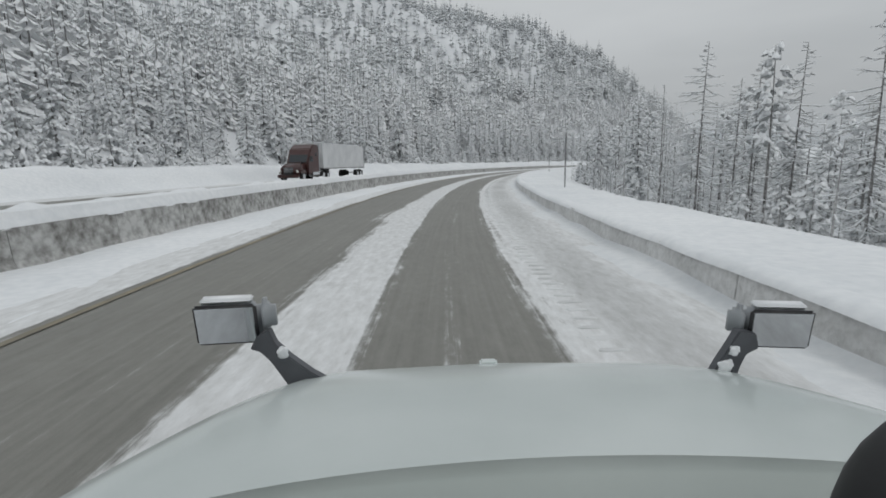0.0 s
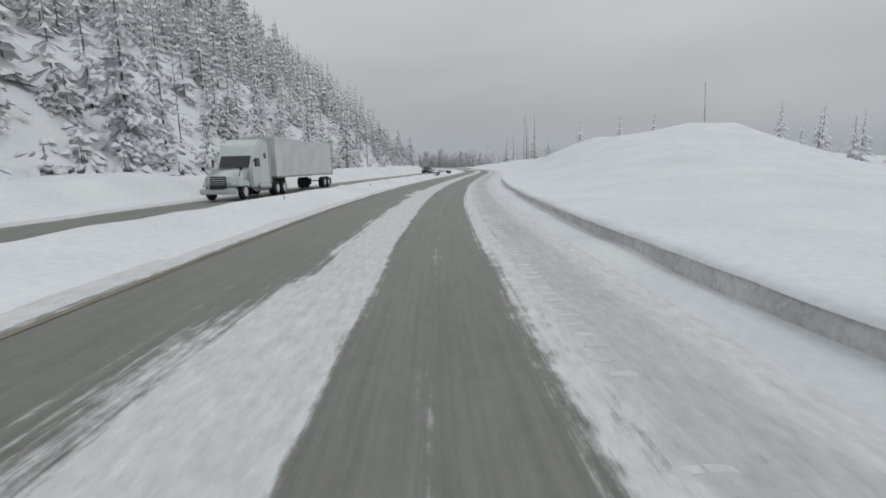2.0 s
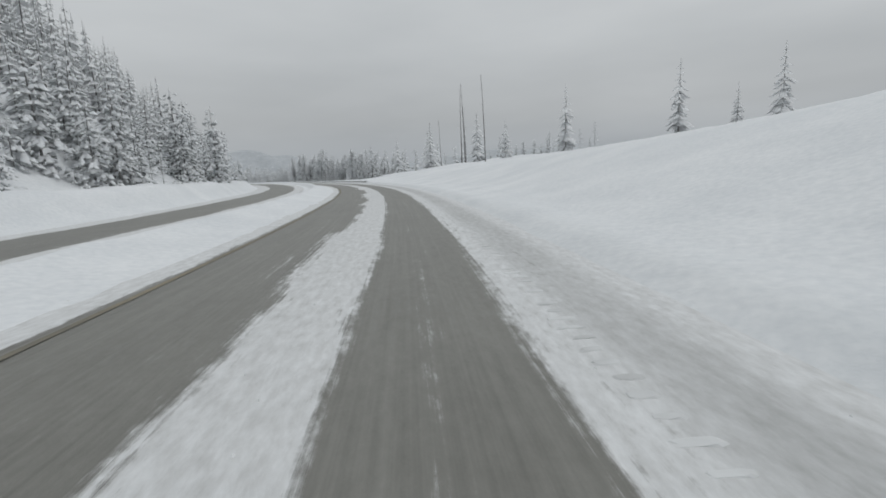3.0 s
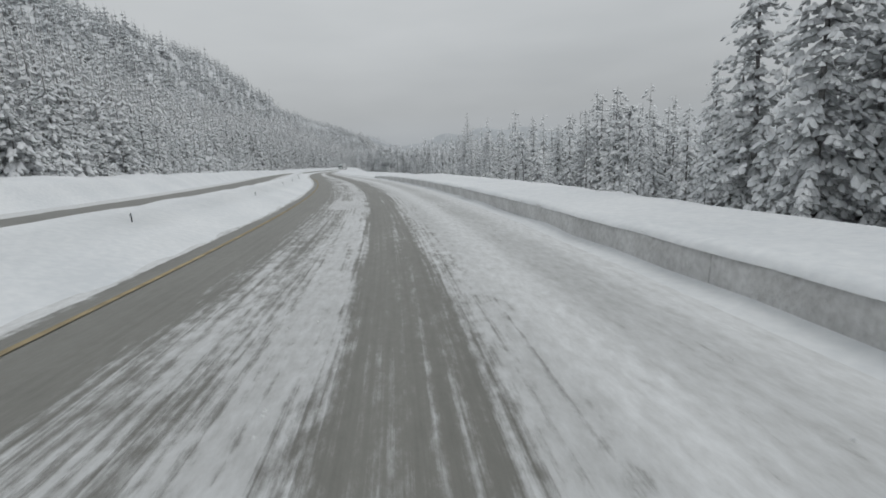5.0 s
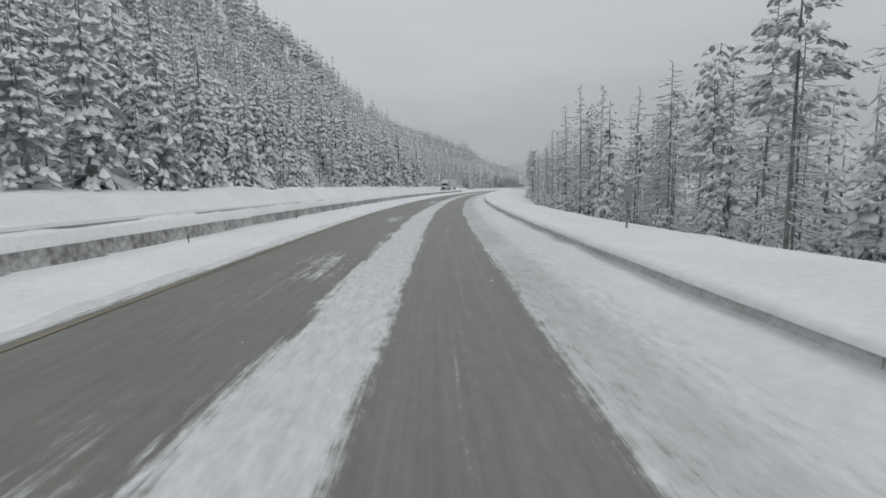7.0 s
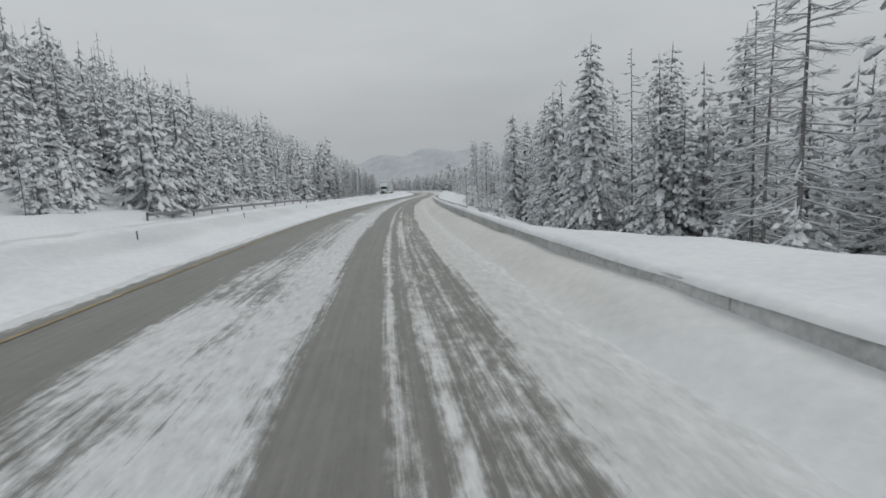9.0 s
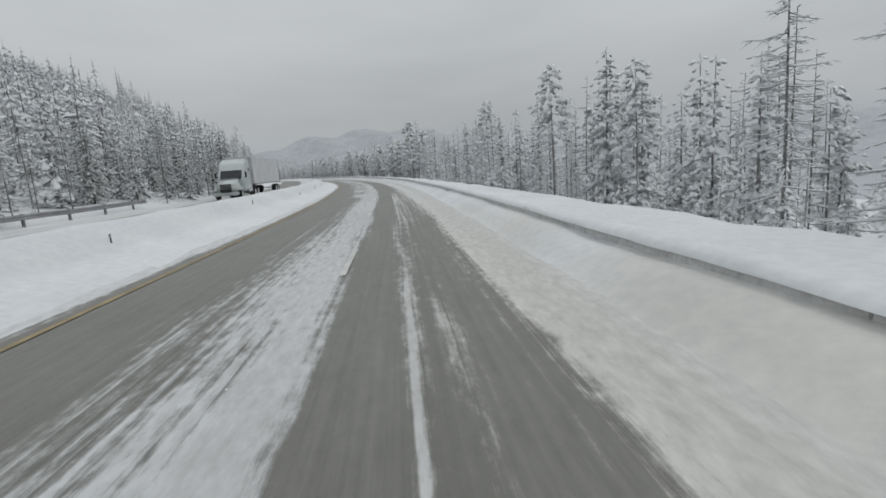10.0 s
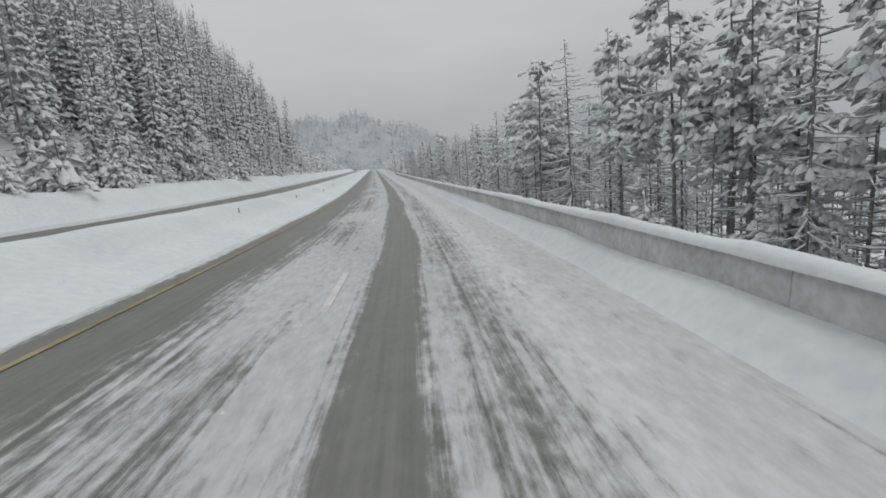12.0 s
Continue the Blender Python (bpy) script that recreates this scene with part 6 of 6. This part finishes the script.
def suv(s, lat, turn=180):
    t = thing("suv", "dark grey sport utility car on the snowy far carriageway", "car")
    t.matrix_basis = road_pose(s, lat, float(far_high(s)) + 0.03, turn)
    body = prism([(-2.3, 0.4), (-2.34, 0.85), (-2.2, 1.12), (1.0, 1.06), (2.0, 0.92), (2.28, 0.7), (2.3, 0.38)], -0.92, 0.92, bevel=0.07)
    b = part("body", body, PAINT_G, t, smooth=False)
    part("cabin", prism([(-2.2, 1.08), (-1.95, 1.6), (-1.5, 1.7), (-0.2, 1.68), (0.35, 1.5), (1.05, 1.05)], -0.78, 0.78, bevel=0.06), PAINT_G, b)
    part("windscreen", prism([(0.36, 1.5), (1.0, 1.09), (1.03, 1.1), (0.4, 1.52)], -0.68, 0.68), GLASS, b)
    for x in (-0.79, 0.79):
        part("side_window", prism([(-1.8, 1.15), (-1.65, 1.52), (0.2, 1.5), (0.75, 1.13)], x - 0.01, x + 0.01), GLASS, b)
        part("headlight", box((0.4, 0.12, 0.12), (x * 0.85, 2.2, 0.8), 0.03), LAMP_W, t, "lit-looking clear headlight")
        part("wing_mirror", box((0.18, 0.12, 0.14), (x * 1.26, 0.75, 1.12), 0.04), PAINT_G, t)
        part("roof_rail", box((0.04, 1.9, 0.05), (x * 0.9, -0.8, 1.73), 0.01), BLACK, t)
        part("sill", box((0.08, 3.0, 0.14), (x * 1.17, 0, 0.4), 0.02), BLACK, t)
        for y in (-1.4, 1.4):
            wheel(t, x * 1.05, y, 0.36, 0.24)
    part("grille", box((0.9, 0.06, 0.3), (0, 2.31, 0.66), 0.03), BLACK, t)
    part("bumper", box((1.75, 0.16, 0.2), (0, 2.28, 0.42), 0.05), BLACK, t)
    return t


suv(321, 12.6)


# ---- the truck that sets out: its hood, fender mirrors and the edge of its cab ----
own = thing("own_truck", "white road tractor with a broad hood and fender mirrors", "truck")
own.matrix_basis = road_pose(0, 0, 0)
HX = 0.33


def hood_shell():
    """A broad rounded hood, higher and wider at the back, with a soft crown and a small raised badge line."""
    bm = bmesh.new()
    n, k = 26, 22
    rows = []
    for i in range(n + 1):
        t = i / n
        y = 0.62 + 2.05 * t
        half = 1.70 - 0.50 * t ** 1.3
        ztop = 1.235 - 0.30 * t - 0.14 * t ** 4
        row = []
        for j in range(k + 1):
            a = -1 + 2 * j / k
            x = half * math.sin(a * 1.45) / math.sin(1.45)
            fall = abs(a) ** 7
            z = ztop - (0.42 + 0.15 * (1 - t)) * fall + 0.02 * math.exp(-(a * 3.4) ** 2)
            row.append(bm.verts.new((HX + 0.08 + x, y, z)))
        rows.append(row)
    front = [bm.verts.new((v.co.x, v.co.y + 0.05, v.co.z - 0.55)) for v in rows[-1]]
    rows.append(front)
    for i in range(len(rows) - 1):
        for j in range(k):
            bm.faces.new((rows[i][j], rows[i][j + 1], rows[i + 1][j + 1], rows[i + 1][j]))
    bmesh.ops.recalc_face_normals(bm, faces=bm.faces)
    bmesh.ops.solidify(bm, geom=bm.faces[:], thickness=0.02)
    return bm


def reflection_shell():
    """Grey panel between hood and windscreen imitating the dash's reflection, front edge bowed forward."""
    bm = bmesh.new()
    rows = []
    for i in range(9):
        t = i / 8
        row = []
        for j in range(25):
            x = -0.85 + 2.5 * j / 24
            y = 0.45 + (0.74 - 0.165 * (x - 0.42) ** 2) * t
            q = max((y - 0.62) / 2.05, 0)
            row.append(bm.verts.new((x, y, 1.235 - 0.30 * q - 0.42 * (abs(x - 0.41) / 1.66) ** 7 + 0.028)))
        rows.append(row)
    for p, q in zip(rows, rows[1:]):
        for j in range(24):
            bm.faces.new((p[j], p[j + 1], q[j + 1], q[j]))
    bmesh.ops.recalc_face_normals(bm, faces=bm.faces)
    bmesh.ops.solidify(bm, geom=bm.faces[:], thickness=0.015)
    return bm


def plate(outline, y0, y1, bevel):
    """An outline of (x, z) points given depth from y0 to y1."""
    bm = bmesh.new()
    va, vb = [bm.verts.new((x, y0, z)) for x, z in outline], [bm.verts.new((x, y1, z)) for x, z in outline]
    n = len(outline)
    fs = [bm.faces.new(va), bm.faces.new(vb[::-1])] + [bm.faces.new((va[i], vb[i], vb[(i + 1) % n], va[(i + 1) % n])) for i in range(n)]
    bmesh.ops.recalc_face_normals(bm, faces=fs)
    bmesh.ops.bevel(bm, geom=bm.edges[:], offset=bevel, segments=2, affect="EDGES")
    return bm


def rounded(size, centre, bevel):
    """A box with well rounded edges."""
    bm = bmesh.new()
    bmesh.ops.create_cube(bm, size=1)
    bmesh.ops.scale(bm, vec=size, verts=bm.verts)
    bmesh.ops.bevel(bm, geom=bm.edges[:], offset=bevel, segments=3, affect="EDGES")
    bmesh.ops.translate(bm, vec=centre, verts=bm.verts)
    return bm


def turned(bm, centre, rx, rz):
    """Turns a mesh in degrees round a centre, then moves it there."""
    bmesh.ops.rotate(bm, verts=bm.verts, cent=(0, 0, 0), matrix=Euler((radians(rx), 0, radians(rz))).to_matrix())
    bmesh.ops.translate(bm, vec=centre, verts=bm.verts)
    return bm


hood = part("hood", hood_shell(), PAINT_W, own, "glossy white hood", smooth=True)
part("reflection_panel", reflection_shell(), DASH_REFLECTION, own, "grey-green panel imitating the dash's reflection below the windscreen", smooth=True)
part("badge", prism([(2.52, 0.80), (2.56, 0.86), (2.62, 0.87), (2.68, 0.80)], HX - 0.05, HX + 0.05, bevel=0.012), PAINT_W, hood, "small white hood badge mount")
for side, arm_outline, centre, rz in ((-1, ((-0.90, 1.06), (-0.86, 1.13), (-0.80, 1.16), (-0.775, 1.09), (-0.71, 1.02), (-0.60, 0.93), (-0.52, 0.88), (-0.52, 0.76), (-0.66, 0.76), (-0.745, 0.90), (-0.80, 0.99), (-0.85, 1.045)), (-1.01, 2.36, 1.188), 5),
                                      (1, ((1.59, 1.10), (1.68, 1.08), (1.70, 1.0), (1.64, 0.97), (1.61, 0.90), (1.575, 0.74), (1.43, 0.74), (1.45, 0.83), (1.50, 0.93), (1.55, 1.02)), (1.81, 2.36, 1.095), -9)):
    part("fender", prism([(1.0, 0.3), (1.1, 0.6), (1.7, 0.64), (2.2, 0.56), (2.5, 0.42), (2.55, 0.3)], HX + side * 0.75, HX + side * 1.28, bevel=0.05), PAINT_W, own, smooth=True)
    wheel(own, HX + side * 0.85, 1.75, 0.36, 0.24)
    a = part("mirror_arm", plate(arm_outline, 2.34, 2.40, 0.006), ARM, own, "dark grey mirror arm dusted with snow", smooth=False)
    part("mirror_shell", turned(rounded((0.325, 0.11, 0.235), (0, 0.05, 0), 0.04), centre, 8, rz), SHELL, a, "rounded pale grey mirror shell", smooth=True)
    part("mirror_hinge", turned(rounded((0.10, 0.11, 0.19), (-side * 0.18, 0.06, 0.015), 0.04), centre, 8, rz), SHELL, a, "pale grey hinge block", smooth=True)
    part("mirror_rim", turned(rounded((0.305, 0.03, 0.215), (0, 0, 0), 0.014), centre, 8, rz), BLACK, a, "black mirror rim", smooth=True)
    part("mirror_glass", turned(rounded((0.278, 0.006, 0.188), (0, -0.0145, 0), 0.0025), centre, 8, rz), MIRROR, a, "convex mirror glass")
    part("shell_snow", turned(rounded((0.25, 0.07, 0.02), (0, 0.05, 0.116), 0.009), centre, 8, rz), TREE_SNOW, a, "thin snow on the mirror", smooth=True)
    for x, z, wide in (((-0.735, 1.045, 0.05),) if side < 0 else ((1.57, 0.99, 0.05), (1.53, 0.91, 0.07), (1.50, 0.835, 0.09))):
        bm = bmesh.new()
        bmesh.ops.create_icosphere(bm, subdivisions=3, radius=1)
        for v in bm.verts:
            v.co *= 1 + 0.5 * noise.noise(v.co * 1.7 + Vector((x * 9, z * 7, 0)))
        bmesh.ops.scale(bm, vec=(wide * 0.55, 0.014, wide * 0.6), verts=bm.verts)
        bmesh.ops.translate(bm, vec=(x, 2.34, z), verts=bm.verts)
        part("arm_snow", bm, TREE_SNOW, a, "snow clinging to the arm", smooth=True)
part("cab_floor", box((2.3, 2.0, 0.3), (HX, -0.5, 0.75), 0.05), PAINT_W, own)
part("cab_back", box((2.3, 0.08, 2.0), (HX, -1.5, 1.8), 0.03), PAINT_W, own)
part("cab_roof", box((2.3, 1.7, 0.08), (HX, -0.65, 2.8), 0.03), PAINT_W, own)
for side in (-1, 1):
    part("cab_side", box((0.06, 1.9, 0.55), (HX + side * 1.13, -0.55, 1.1), 0.02), PAINT_W, own)
    part("door_post", tube((HX + side * 1.13, 0.4, 1.35), (HX + side * 1.1, 0.05, 2.78), 0.05, 0.05, 8), BLACK, own)
dash = bmesh.new()
bmesh.ops.create_uvsphere(dash, u_segments=24, v_segments=14, radius=1)
bmesh.ops.scale(dash, vec=(0.19, 0.14, 0.30), verts=dash.verts)
part("dash_pod", dash, BLACK, own, "black rounded dashboard pod", at=(0.93, 0.74, 1.25), smooth=True)
